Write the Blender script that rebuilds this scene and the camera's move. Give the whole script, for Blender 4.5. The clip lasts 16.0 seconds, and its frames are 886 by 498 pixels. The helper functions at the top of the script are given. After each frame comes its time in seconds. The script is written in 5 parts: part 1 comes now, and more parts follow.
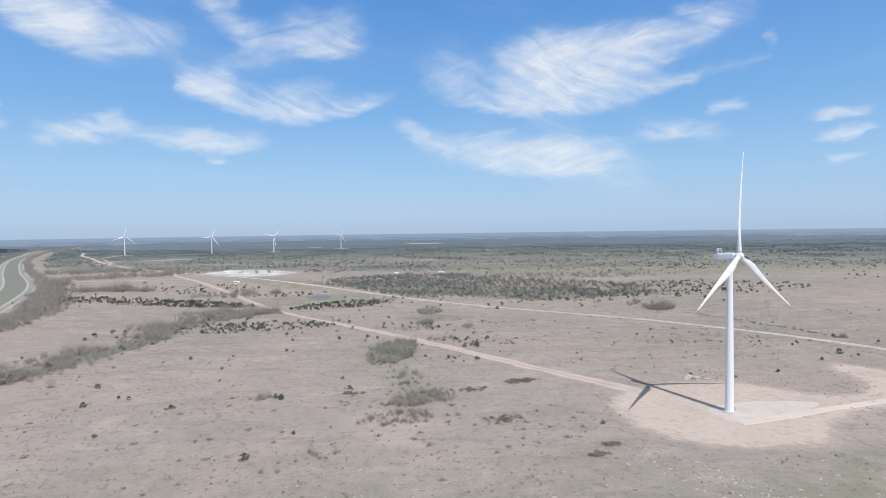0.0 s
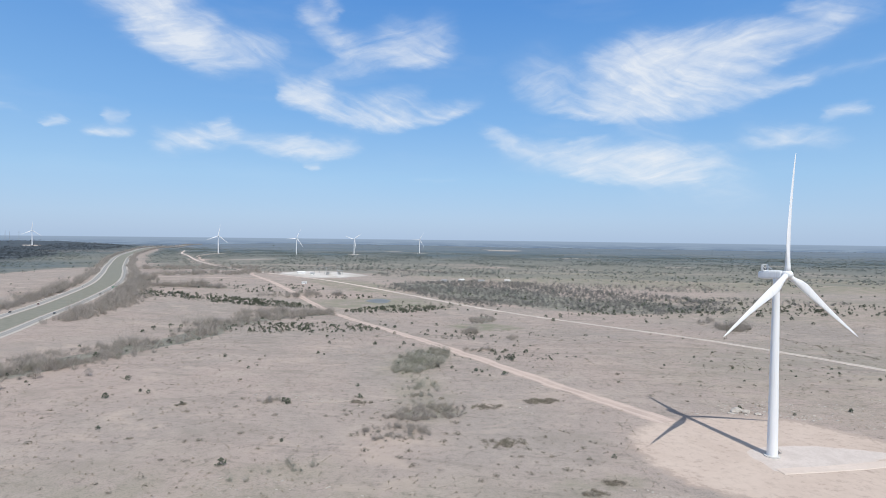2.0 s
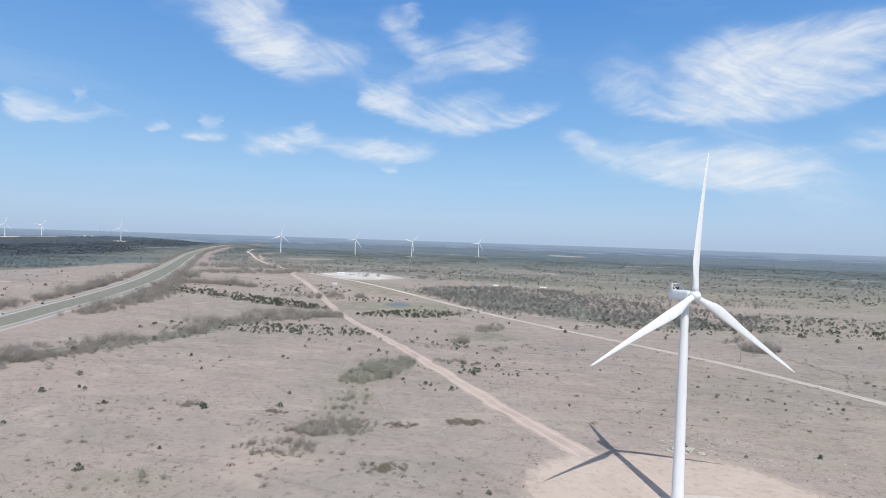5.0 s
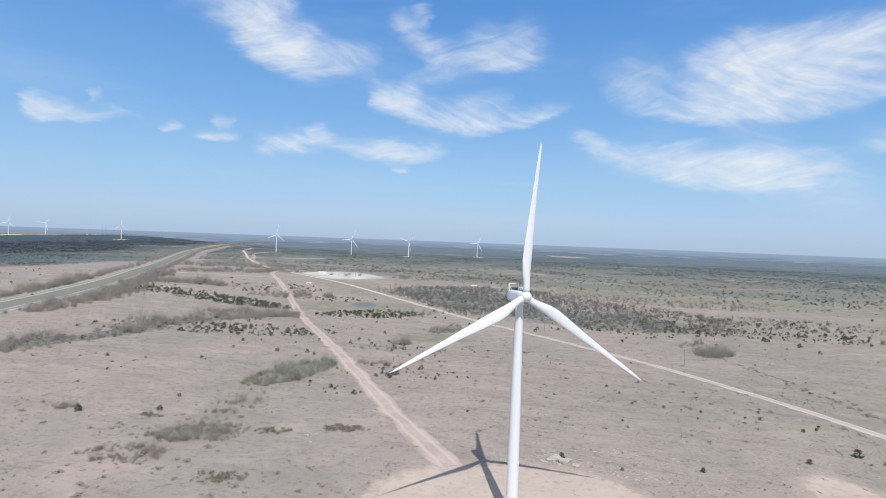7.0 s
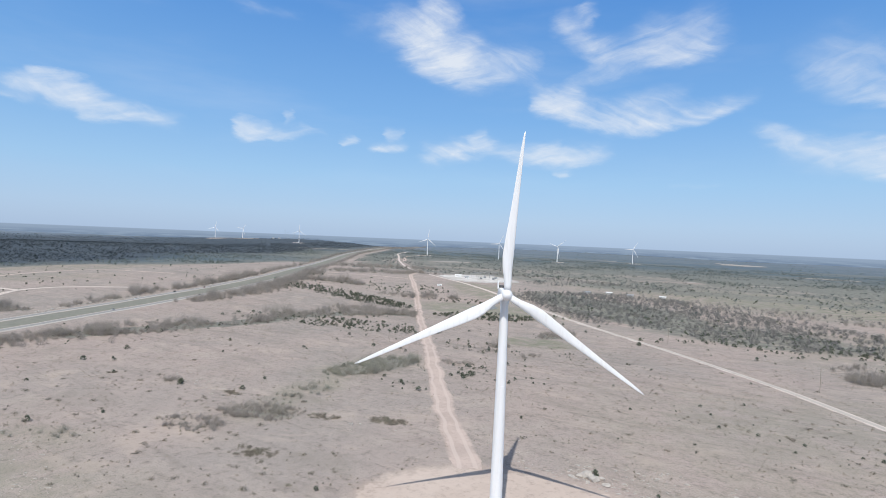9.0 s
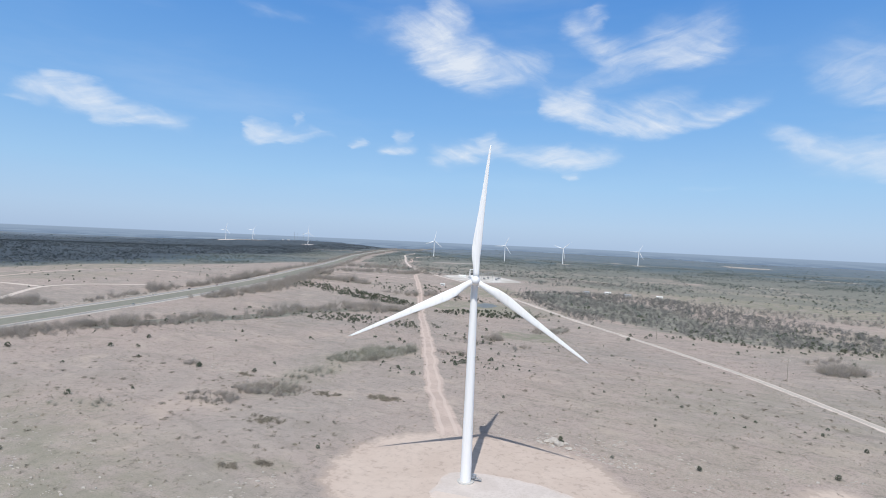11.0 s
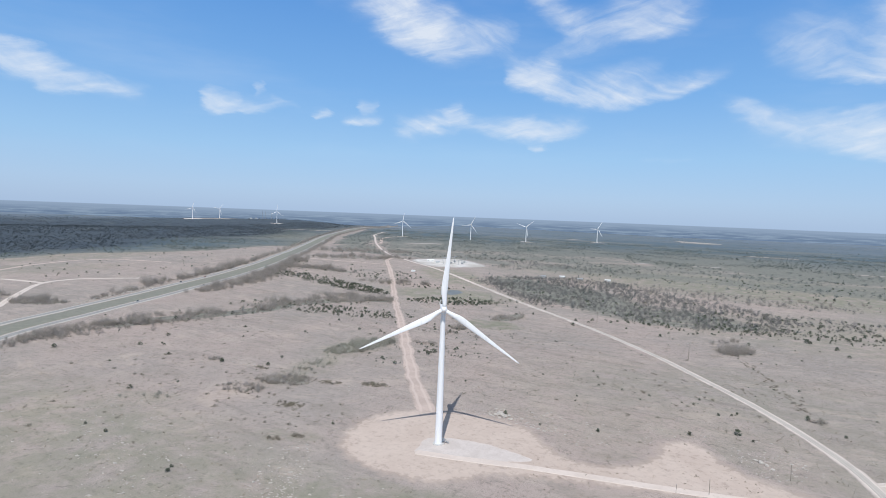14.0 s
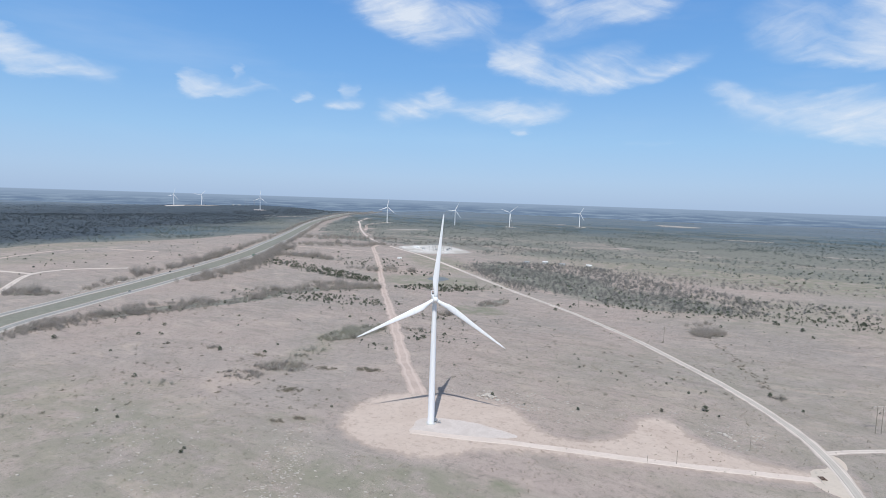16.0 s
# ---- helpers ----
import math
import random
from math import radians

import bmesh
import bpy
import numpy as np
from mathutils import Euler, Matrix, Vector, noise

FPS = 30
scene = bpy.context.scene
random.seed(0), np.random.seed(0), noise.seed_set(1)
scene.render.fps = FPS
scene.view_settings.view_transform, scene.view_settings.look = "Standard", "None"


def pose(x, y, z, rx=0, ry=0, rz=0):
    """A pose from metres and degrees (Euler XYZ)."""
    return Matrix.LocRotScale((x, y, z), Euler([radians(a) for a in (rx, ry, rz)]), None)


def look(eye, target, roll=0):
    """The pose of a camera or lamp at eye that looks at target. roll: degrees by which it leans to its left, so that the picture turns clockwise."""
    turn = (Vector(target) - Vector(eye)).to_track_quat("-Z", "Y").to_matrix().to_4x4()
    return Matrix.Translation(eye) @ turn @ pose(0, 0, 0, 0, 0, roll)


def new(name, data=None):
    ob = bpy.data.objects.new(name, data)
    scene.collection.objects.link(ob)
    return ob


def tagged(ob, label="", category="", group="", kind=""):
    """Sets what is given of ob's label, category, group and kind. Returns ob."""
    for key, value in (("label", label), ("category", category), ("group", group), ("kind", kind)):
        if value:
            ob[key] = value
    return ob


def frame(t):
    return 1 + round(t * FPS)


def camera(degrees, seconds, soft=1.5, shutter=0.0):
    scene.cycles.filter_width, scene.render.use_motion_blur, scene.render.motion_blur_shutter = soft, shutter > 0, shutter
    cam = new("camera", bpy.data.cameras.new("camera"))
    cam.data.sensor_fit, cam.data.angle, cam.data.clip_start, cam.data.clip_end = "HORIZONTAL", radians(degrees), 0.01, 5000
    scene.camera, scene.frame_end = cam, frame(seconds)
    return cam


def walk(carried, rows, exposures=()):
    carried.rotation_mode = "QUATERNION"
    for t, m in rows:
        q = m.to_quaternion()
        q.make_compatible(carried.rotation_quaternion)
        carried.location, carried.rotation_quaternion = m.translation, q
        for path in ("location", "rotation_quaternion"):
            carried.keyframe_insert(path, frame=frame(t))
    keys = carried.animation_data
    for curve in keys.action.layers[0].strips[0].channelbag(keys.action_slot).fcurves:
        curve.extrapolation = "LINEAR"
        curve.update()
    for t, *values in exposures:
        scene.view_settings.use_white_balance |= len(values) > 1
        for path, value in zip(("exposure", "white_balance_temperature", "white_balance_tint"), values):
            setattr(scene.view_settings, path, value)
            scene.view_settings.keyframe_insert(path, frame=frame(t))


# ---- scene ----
cam = camera(77.7, 16.0, soft=0.7)
# seconds, place, yaw, pitch, roll
ROWS = [
    (0.0, -0.0, -0.0, 95.11, 0.0, -1.88, 0.78),
    (0.3, 2.3, 2.3, 94.65, 7.0, -1.7, 0.56),
    (0.5, 4.33, 4.18, 94.43, 6.9, -1.62, 0.44),
    (1.0, 12.99, 8.98, 93.92, 7.12, -1.43, 0.05),
    (1.5, 25.01, 14.41, 93.97, 7.24, -1.3, -0.37),
    (2.0, 38.46, 20.41, 94.54, 8.8, -1.18, -0.7),
    (2.5, 51.2, 26.96, 94.88, 12.15, -1.11, -0.94),
    (3.0, 63.03, 30.45, 95.62, 11.24, -1.04, -1.18),
    (3.5, 74.9, 34.79, 97.69, 11.16, -1.04, -1.37),
    (4.0, 88.07, 40.74, 98.74, 13.69, -1.04, -1.38),
    (6.5, 162.1, 82.94, 97.25, 17.23, -1.01, -1.97),
    (7.0, 177.2, 90.1, 99.01, 17.5, -1.02, -2.11),
    (7.5, 191.25, 98.83, 98.75, 25.83, -1.19, -2.2),
    (8.0, 205.28, 108.35, 98.4, 30.3, -1.26, -2.25),
    (8.5, 218.06, 115.96, 98.32, 33.12, -1.22, -2.35),
    (9.75, 243.5, 119.0, 96.6, 34.3, -1.08, -2.47),
    (11.0, 259.24, 94.79, 95.42, 34.93, -0.9, -2.58),
    (11.5, 265.88, 82.01, 95.52, 35.14, -0.86, -2.37),
    (12.0, 273.71, 67.42, 98.73, 35.37, -0.89, -2.31),
    (12.5, 282.68, 52.62, 107.36, 35.62, -0.8, -2.26),
    (13.0, 291.23, 38.42, 116.31, 35.76, -0.69, -2.23),
    (13.5, 300.1, 24.39, 125.58, 34.93, -0.73, -2.2),
    (14.0, 308.29, 10.53, 134.7, 31.49, -3.66, -2.19),
    (14.5, 314.19, -2.98, 140.66, 28.18, -4.21, -2.11),
    (15.0, 316.23, -10.2, 141.55, 28.53, -4.55, -2.0),
    (15.5, 315.9, -10.72, 140.01, 30.72, -4.6, -1.94),
    (16.0, 315.81, -10.66, 141.85, 29.77, -5.21, -1.87),
]
walk(cam, [(t, pose(x, y, z, 90 + pitch, roll, yaw)) for t, x, y, z, yaw, pitch, roll in ROWS], [(0.0, -0.02, 6500, 10), (6.0, -0.02, 6500, 10), (11.0, -0.02, 6420, 10), (16.0, -0.07, 6280, 10)])

# ---- world and sun ----
SUN_FROM = Vector((24.3, -55.0, 80.0)).normalized()
world = bpy.data.worlds.new("sky")
scene.world = world
world.use_nodes = True
wt = world.node_tree
wt.nodes.clear()


class Nodes:
    """Short calls for building a node tree."""

    def __init__(self, tree):
        self.tree = tree

    def add(self, kind):
        return self.tree.nodes.new(kind)

    def link(self, a, b):
        self.tree.links.new(a, b)

    def put(self, socket, value):
        if isinstance(value, bpy.types.NodeSocket):
            self.link(value, socket)
        elif value is not None:
            socket.default_value = value

    def math(self, op, a, b=None, c=None, clamp=False):
        n = self.add("ShaderNodeMath")
        n.operation, n.use_clamp = op, clamp
        for s, v in zip(n.inputs, (a, b, c)):
            self.put(s, v)
        return n.outputs[0]

    def vec(self, op, a, b=None, out=0):
        n = self.add("ShaderNodeVectorMath")
        n.operation = op
        self.put(n.inputs[0], a)
        self.put(n.inputs[1], b)
        return n.outputs[out]

    def ramp(self, v, a, b, lo=0.0, hi=1.0, smooth=True):
        n = self.add("ShaderNodeMapRange")
        n.interpolation_type = "SMOOTHSTEP" if smooth else "LINEAR"
        for i, q in enumerate((v, a, b, lo, hi)):
            self.put(n.inputs[i], q)
        return n.outputs[0]

    def mapping(self, v, loc=(0, 0, 0), rot=(0, 0, 0), scale=(1, 1, 1), kind="POINT"):
        n = self.add("ShaderNodeMapping")
        n.vector_type = kind
        for i, q in enumerate((v, loc, rot, scale)):
            self.put(n.inputs[i], q)
        return n.outputs[0]

    def noise(self, v, scale, detail=4.0, rough=0.55, distort=0.0, color=False):
        n = self.add("ShaderNodeTexNoise")
        self.put(n.inputs["Vector"], v)
        for k, q in (("Scale", scale), ("Detail", detail), ("Roughness", rough), ("Distortion", distort)):
            n.inputs[k].default_value = q
        return n.outputs["Color" if color else "Fac"]

    def mix(self, f, a, b, op="MIX"):
        n = self.add("ShaderNodeMix")
        n.data_type, n.blend_type = "RGBA", op
        for s, v in ((n.inputs[0], f), (n.inputs[6], a), (n.inputs[7], b)):
            if isinstance(v, tuple):
                v = (*v, 1.0)[:4]
            self.put(s, v)
        return n.outputs[2]


w = Nodes(wt)
sky = w.add("ShaderNodeTexSky")
sky.sky_type, sky.sun_disc = "NISHITA", False
sky.sun_elevation, sky.sun_rotation = math.asin(SUN_FROM.z), math.atan2(SUN_FROM.x, SUN_FROM.y)
sky.altitude, sky.air_density, sky.dust_density, sky.ozone_density = 300.0, 1.0, 1.0, 1.5
way = w.vec("NORMALIZE", w.add("ShaderNodeTexCoord").outputs["Generated"])
xyz = w.add("ShaderNodeSeparateXYZ")
w.link(way, xyz.inputs[0])
azimuth = w.math("MULTIPLY", w.math("ARCTAN2", xyz.outputs[0], xyz.outputs[1]), 57.2958)
height = w.math("MULTIPLY", w.math("ARCSINE", xyz.outputs[2]), 57.2958)
both = w.add("ShaderNodeCombineXYZ")
w.link(azimuth, both.inputs[0])
w.link(height, both.inputs[1])
plane = both.outputs[0]
# wisps pull the cloud outlines out of shape
warp = w.vec("SUBTRACT", w.noise(w.mapping(plane, scale=(0.09, 0.20, 1)), 1.0, 4.0, 0.55, color=True), (0.5, 0.5, 0.5))
frill = w.vec("SUBTRACT", w.noise(w.mapping(plane, rot=(0, 0, radians(18)), scale=(0.30, 0.75, 1)), 1.0, 5.0, 0.55, color=True), (0.5, 0.5, 0.5))
bent = w.vec("ADD", plane, w.vec("ADD", w.vec("MULTIPLY", warp, (3.6, 1.8, 0.0)), w.vec("MULTIPLY", frill, (3.0, 1.5, 0.0))))
# strands of cirrus: azimuth, height, half length, slant, sag, reach above, reach below (degrees), strength
CREST = [
    (-36.0, 19.0, 5.4, -24, 0.25, 2.92, 2.25, 0.95), (-42.4, 20.7, 3.2, -1, 0.00, 2.41, 1.88, 0.35), (-31.1, 18.8, 5.8, -6, 1.03, 2.45, 2.28, 0.50), (-34.2, 17.3, 5.1, -16, 0.52, 2.29, 1.49, 0.60),
    (-27.5, 17.6, 3.7, 13, 0.63, 1.65, 1.23, 0.45), (-35.9, 22.0, 1.8, -49, 0.00, 2.44, 2.54, 0.70), (-20.8, 20.4, 3.5, -32, 0.51, 1.59, 1.45, 0.60), (-20.5, 22.0, 1.2, -39, 0.00, 1.24, 0.97, 0.45),
    (-13.2, 18.9, 6.4, 4, 1.12, 2.28, 1.19, 0.80), (-12.5, 19.5, 3.6, -4, 0.50, 1.51, 1.31, 0.35), (-11.8, 21.0, 4.4, 10, 0.00, 1.84, 1.60, 0.30),
]
SWOOSH = [
    (-23.4, 14.3, 2.9, -1, 0.44, 1.91, 1.14, 0.90), (-19.0, 12.8, 6.2, -11, 0.77, 1.72, 0.86, 0.80), (-10.4, 12.9, 5.5, 9, 0.75, 1.34, 0.70, 0.80), (-16.5, 14.1, 5.8, -9, 0.27, 1.89, 1.69, 0.28),
    (-19.1, 16.1, 3.2, 10, -0.27, 1.00, 0.83, 0.40), (-13.4, 14.2, 3.6, 8, 0.21, 1.20, 0.83, 0.40), (-32.7, 9.4, 3.9, 10, 0.56, 1.55, 1.03, 0.85), (-30.9, 10.7, 1.3, 26, 0.00, 0.70, 0.58, 0.50),
    (-25.5, 9.2, 5.3, -2, 0.28, 1.28, 0.89, 0.55), (-21.9, 8.6, 4.8, 6, 0.46, 1.57, 0.67, 0.80), (-23.5, 9.6, 1.5, 15, 0.00, 0.71, 0.59, 0.45),
]
FLECKS = [
    (-39.9, 10.6, 1.1, 5, 0.22, 0.68, 0.50, 0.65), (-40.3, 9.2, 2.4, 9, 0.22, 0.69, 0.43, 0.65), (-44.4, 9.5, 1.0, 18, 0.16, 0.60, 0.42, 0.75), (-53.8, 10.4, 1.7, -24, 0.60, 1.12, 0.90, 0.95),
    (-50.5, 10.4, 3.1, 7, 0.61, 1.41, 0.66, 0.50), (-50.0, 11.8, 0.7, 34, 0.00, 0.89, 0.66, 0.50), (-51.0, 9.2, 2.2, -0, 0.10, 0.51, 0.40, 0.50), (-47.1, 10.3, 1.3, -17, 0.00, 0.66, 0.55, 0.35),
    (-21.6, 7.0, 1.2, -1, 0.00, 0.36, 0.30, 0.35),
]
WESTERN = [
    (-69.9, 10.8, 4.4, -2, -0.37, 1.04, 1.33, 0.90), (-64.3, 10.1, 5.0, -5, 0.20, 1.36, 0.90, 0.70), (-72.8, 9.7, 1.9, -5, 0.09, 0.34, 0.29, 0.35), (-66.0, 9.2, 2.0, -1, 0.10, 0.49, 0.38, 0.50),
    (-69.7, 12.1, 2.0, -3, -0.18, 0.46, 0.60, 0.50), (-53.1, 20.9, 4.0, -3, 0.00, 0.72, 0.63, 0.35),
]
BANK = [
    (14.7, 17.2, 10.7, 2, -0.61, 1.40, 2.64, 0.75), (14.2, 15.8, 7.8, -2, 0.00, 3.36, 3.23, 0.92), (9.7, 13.0, 9.2, -1, 0.76, 3.05, 0.70, 0.85), (22.2, 13.7, 3.2, 5, 0.40, 0.88, 0.53, 0.75),
    (27.8, 14.6, 3.4, 8, 0.29, 0.72, 0.62, 0.40), (0.5, 15.8, 3.6, 16, 0.00, 2.94, 2.08, 0.50), (25.9, 18.7, 4.5, 10, 0.00, 1.74, 1.44, 0.50), (30.8, 16.6, 0.8, -35, 0.00, 0.79, 0.83, 0.50),
    (24.7, 19.8, 2.3, -21, 0.00, 0.86, 0.72, 0.50),
]
SHELF = [
    (-3.0, 10.4, 3.1, -18, 0.28, 0.98, 0.73, 0.55), (7.7, 8.7, 11.3, -4, 0.56, 1.27, 1.76, 0.80), (9.3, 6.6, 6.0, -5, 0.45, 1.78, 0.74, 0.80), (12.0, 7.6, 6.9, -4, 0.00, 1.54, 1.60, 0.55),
    (16.1, 4.8, 6.6, -12, 0.00, 3.35, 3.62, 0.42), (11.4, 10.5, 3.9, -7, 0.00, 1.72, 1.43, 0.35), (5.1, 9.7, 2.9, 4, -0.17, 0.56, 0.44, 0.40),
]
EASTERN = [
    (23.4, 8.9, 4.5, -11, -0.21, 1.17, 0.95, 0.65), (23.5, 9.9, 1.0, -5, 0.00, 0.65, 0.67, 0.40), (27.1, 11.0, 1.7, 0, 0.15, 0.75, 0.65, 0.75), (35.9, 9.3, 2.3, 1, 0.18, 0.52, 0.36, 0.75),
    (36.0, 7.8, 2.3, 4, 0.23, 0.69, 0.42, 0.90), (36.4, 5.7, 1.9, 3, 0.19, 0.58, 0.42, 0.60), (32.0, 5.1, 1.8, -0, 0.00, 0.49, 0.38, 0.25), (-9.7, 5.9, 3.1, 1, 0.00, 0.43, 0.37, 0.30),
    (-22.2, 6.8, 0.8, 2, 0.00, 0.40, 0.28, 0.50),
]
field = None
for a, e, long, slant, sag, above, below, strength in CREST + SWOOSH + FLECKS + WESTERN + BANK + SHELF + EASTERN:
    p = w.mapping(bent, (a, e, 0), (0, 0, radians(slant)), (long * 1.25, 1, 1), "TEXTURE")
    cut = w.add("ShaderNodeSeparateXYZ")
    w.link(p, cut.inputs[0])
    along = w.math("SUBTRACT", 1.0, w.math("MULTIPLY", cut.outputs[0], cut.outputs[0]))
    across = w.math("MULTIPLY_ADD", along, sag, cut.outputs[1])
    off = w.math("MAXIMUM", w.math("MULTIPLY", across, 1 / above), w.math("MULTIPLY", across, -1 / below))
    one = w.math("MULTIPLY", w.ramp(off, 1.9, -0.3, 0.0, strength * 0.9), w.ramp(along, 0.0, 1.0))
    field = one if field is None else w.math("MULTIPLY_ADD", field, w.math("SUBTRACT", 1.0, one), one)
# combed fibres, some falling and some rising to the east
comb = w.vec("ADD", plane, w.vec("MULTIPLY", warp, (5.0, 3.0, 0.0)))
falling = w.noise(w.mapping(w.mapping(comb, rot=(0, 0, radians(24))), scale=(0.16, 1.15, 1)), 1.0, 5.0, 0.55, 0.2)
rising = w.noise(w.mapping(w.mapping(comb, rot=(0, 0, radians(-16))), scale=(0.15, 1.10, 1)), 1.0, 5.0, 0.55, 0.2)
which = w.ramp(w.noise(w.mapping(plane, scale=(0.07, 0.12, 1)), 1.0, 2.0), 0.42, 0.58)
lerp = w.math("MULTIPLY_ADD", w.math("SUBTRACT", rising, falling), which, falling)
curl = w.noise(w.mapping(bent, scale=(0.30, 0.55, 1)), 1.0, 6.0, 0.6, 0.5)
thick = w.math("ADD", w.math("MULTIPLY", w.math("SUBTRACT", lerp, 0.5), 1.35), w.math("MULTIPLY", w.math("SUBTRACT", curl, 0.5), 0.9))
# dense in the middle of a strand, torn and thin towards its rim
dense = w.math("MULTIPLY_ADD", field, 1.2, w.math("MULTIPLY", thick, w.ramp(field, 0.0, 0.55, 0.12, 0.85)))
cover = w.math("MULTIPLY", w.math("POWER", w.ramp(dense, 0.0, 1.20, smooth=False), 1.5), w.ramp(field, 0.0, 0.5))
# a thin veil of drawn-out cirrus between the clouds
veil = w.ramp(w.noise(w.mapping(plane, rot=(0, 0, radians(8)), scale=(0.035, 0.16, 1)), 1.0, 5.0, 0.55), 0.48, 0.80, 0.0, 0.16)
cover = w.math("MAXIMUM", cover, w.math("MULTIPLY", veil, w.ramp(height, 2.0, 9.0)))
# cirrus added overhead and behind, out of view, to make the skylight less blue
high = w.noise(w.mapping(way, scale=(2.2, 3.5, 6.0)), 1.0, 7.0, 0.6, 0.7)
aloft = w.math("MULTIPLY", w.ramp(high, 0.40, 0.72, 0.0, 0.8), w.ramp(height, 25.0, 34.0))
cover = w.math("MAXIMUM", cover, aloft)
cover = w.math("MULTIPLY", cover, w.ramp(height, 0.8, 5.5))
SKY_STRENGTH = 0.13
clear_air = w.vec("MULTIPLY", sky.outputs[0], (SKY_STRENGTH, SKY_STRENGTH, SKY_STRENGTH))
shade = w.add("ShaderNodeValToRGB")
w.link(w.ramp(height, 0.0, 60.0, smooth=False), shade.inputs[0])
# stops from 0.62 up lie out of view, greyed for less blue shadows
STEPS = [(0.0, (0.42, 0.57, 0.80)), (0.035, (0.41, 0.59, 0.84)), (0.10, (0.335, 0.575, 0.87)), (0.20, (0.205, 0.455, 0.84)), (0.38, (0.095, 0.305, 0.74)), (0.62, (0.165, 0.265, 0.44)), (1.0, (0.23, 0.27, 0.34))]
for i, (at, c) in enumerate(STEPS):
    stop = shade.color_ramp.elements[i] if i < 2 else shade.color_ramp.elements.new(at)
    stop.position, stop.color = at, (*c, 1.0)
sky_light = w.mix(0.85, clear_air, shade.outputs[0])
clouded = w.mix(w.math("MULTIPLY", cover, 0.86), sky_light, (0.84, 0.88, 0.93))
# backdrop plains past the last ridge, distance haze put into their blue colour
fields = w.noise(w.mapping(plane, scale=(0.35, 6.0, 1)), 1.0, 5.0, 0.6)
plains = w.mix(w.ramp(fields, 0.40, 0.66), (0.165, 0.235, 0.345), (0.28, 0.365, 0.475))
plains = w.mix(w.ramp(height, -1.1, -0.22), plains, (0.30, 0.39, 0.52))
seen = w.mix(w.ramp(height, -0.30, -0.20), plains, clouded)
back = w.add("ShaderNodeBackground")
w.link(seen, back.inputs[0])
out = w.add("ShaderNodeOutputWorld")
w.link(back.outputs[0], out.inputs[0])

sun = new("sun", bpy.data.lights.new("sun", "SUN"))
sun.data.energy, sun.data.angle, sun.data.color = 3.9, radians(0.53), (1.0, 0.955, 0.885)
sun.matrix_world = look(SUN_FROM * 900, (0, 0, 0))

# ---- materials ----
def material(name):
    m = bpy.data.materials.new(name)
    m.use_nodes = True
    n = Nodes(m.node_tree)
    n.bsdf = m.node_tree.nodes["Principled BSDF"]
    n.mat = m
    n.place = n.add("ShaderNodeNewGeometry").outputs["Position"]
    return n


def finish(n, color, rough=0.9, metal=0.0, bump=None, bump_size=0.1, bump_strength=0.5, gloss=None):
    n.put(n.bsdf.inputs["Base Color"], (*color, 1.0) if isinstance(color, tuple) else color)
    n.put(n.bsdf.inputs["Roughness"], rough)
    n.bsdf.inputs["Metallic"].default_value = metal
    if gloss is not None:
        n.bsdf.inputs["Specular IOR Level"].default_value = gloss
    if bump is not None:
        b = n.add("ShaderNodeBump")
        b.inputs["Strength"].default_value, b.inputs["Distance"].default_value = bump_strength, bump_size
        n.link(bump, b.inputs["Height"])
        n.link(b.outputs[0], n.bsdf.inputs["Normal"])
    return n.mat


def prairie(n):
    """Dry grass over pinkish soil: broad drifts, swaths, clumps and single tufts."""
    p = n.place
    big = n.noise(p, 0.0045, 5.0, 0.6, 0.3)
    mid = n.noise(p, 0.035, 6.0, 0.65, 0.4)
    clump = n.noise(p, 0.13, 7.0, 0.72, 0.3)
    small = n.noise(p, 0.32, 6.0, 0.7)
    fine = n.noise(p, 1.6, 4.0, 0.7)
    streak = n.noise(n.mapping(p, rot=(0, 0, radians(32)), scale=(0.010, 0.075, 1.0)), 1.0, 6.0, 0.65, 0.8)
    swath = n.noise(n.mapping(p, rot=(0, 0, radians(-15)), scale=(0.016, 0.030, 1.0)), 1.0, 8.0, 0.72, 0.6)
    col = n.mix(n.ramp(big, 0.36, 0.62), TAN_PINK, TAN_GREY)
    col = n.mix(n.math("MULTIPLY", n.ramp(mid, 0.47, 0.70), 0.6), col, TAN_STRAW)
    col = n.mix(n.math("MULTIPLY", n.ramp(streak, 0.52, 0.72), 0.45), col, TAN_DARK)
    col = n.mix(n.math("MULTIPLY", n.ramp(clump, 0.50, 0.72), 0.38), col, TAN_DARK)
    col = n.mix(n.math("MULTIPLY", n.ramp(clump, 0.44, 0.28), 0.6), col, TAN_STRAW)
    tuft = n.math("MULTIPLY", n.ramp(small, 0.52, 0.60), n.ramp(clump, 0.42, 0.60, 0.12, 0.52))
    col = n.mix(tuft, col, TAN_BROWN)
    col = n.mix(n.math("MULTIPLY", n.ramp(fine, 0.50, 0.60), 0.58), col, TAN_DARK)
    col = n.mix(n.math("MULTIPLY", n.ramp(swath, 0.50, 0.66), 0.42), col, n.mix(small, TAN_DARK, (0.288, 0.264, 0.222)))
    col = n.mix(n.math("MULTIPLY", n.ramp(swath, 0.46, 0.34), 0.50), col, (0.470, 0.390, 0.335))
    return col, mid, small, fine


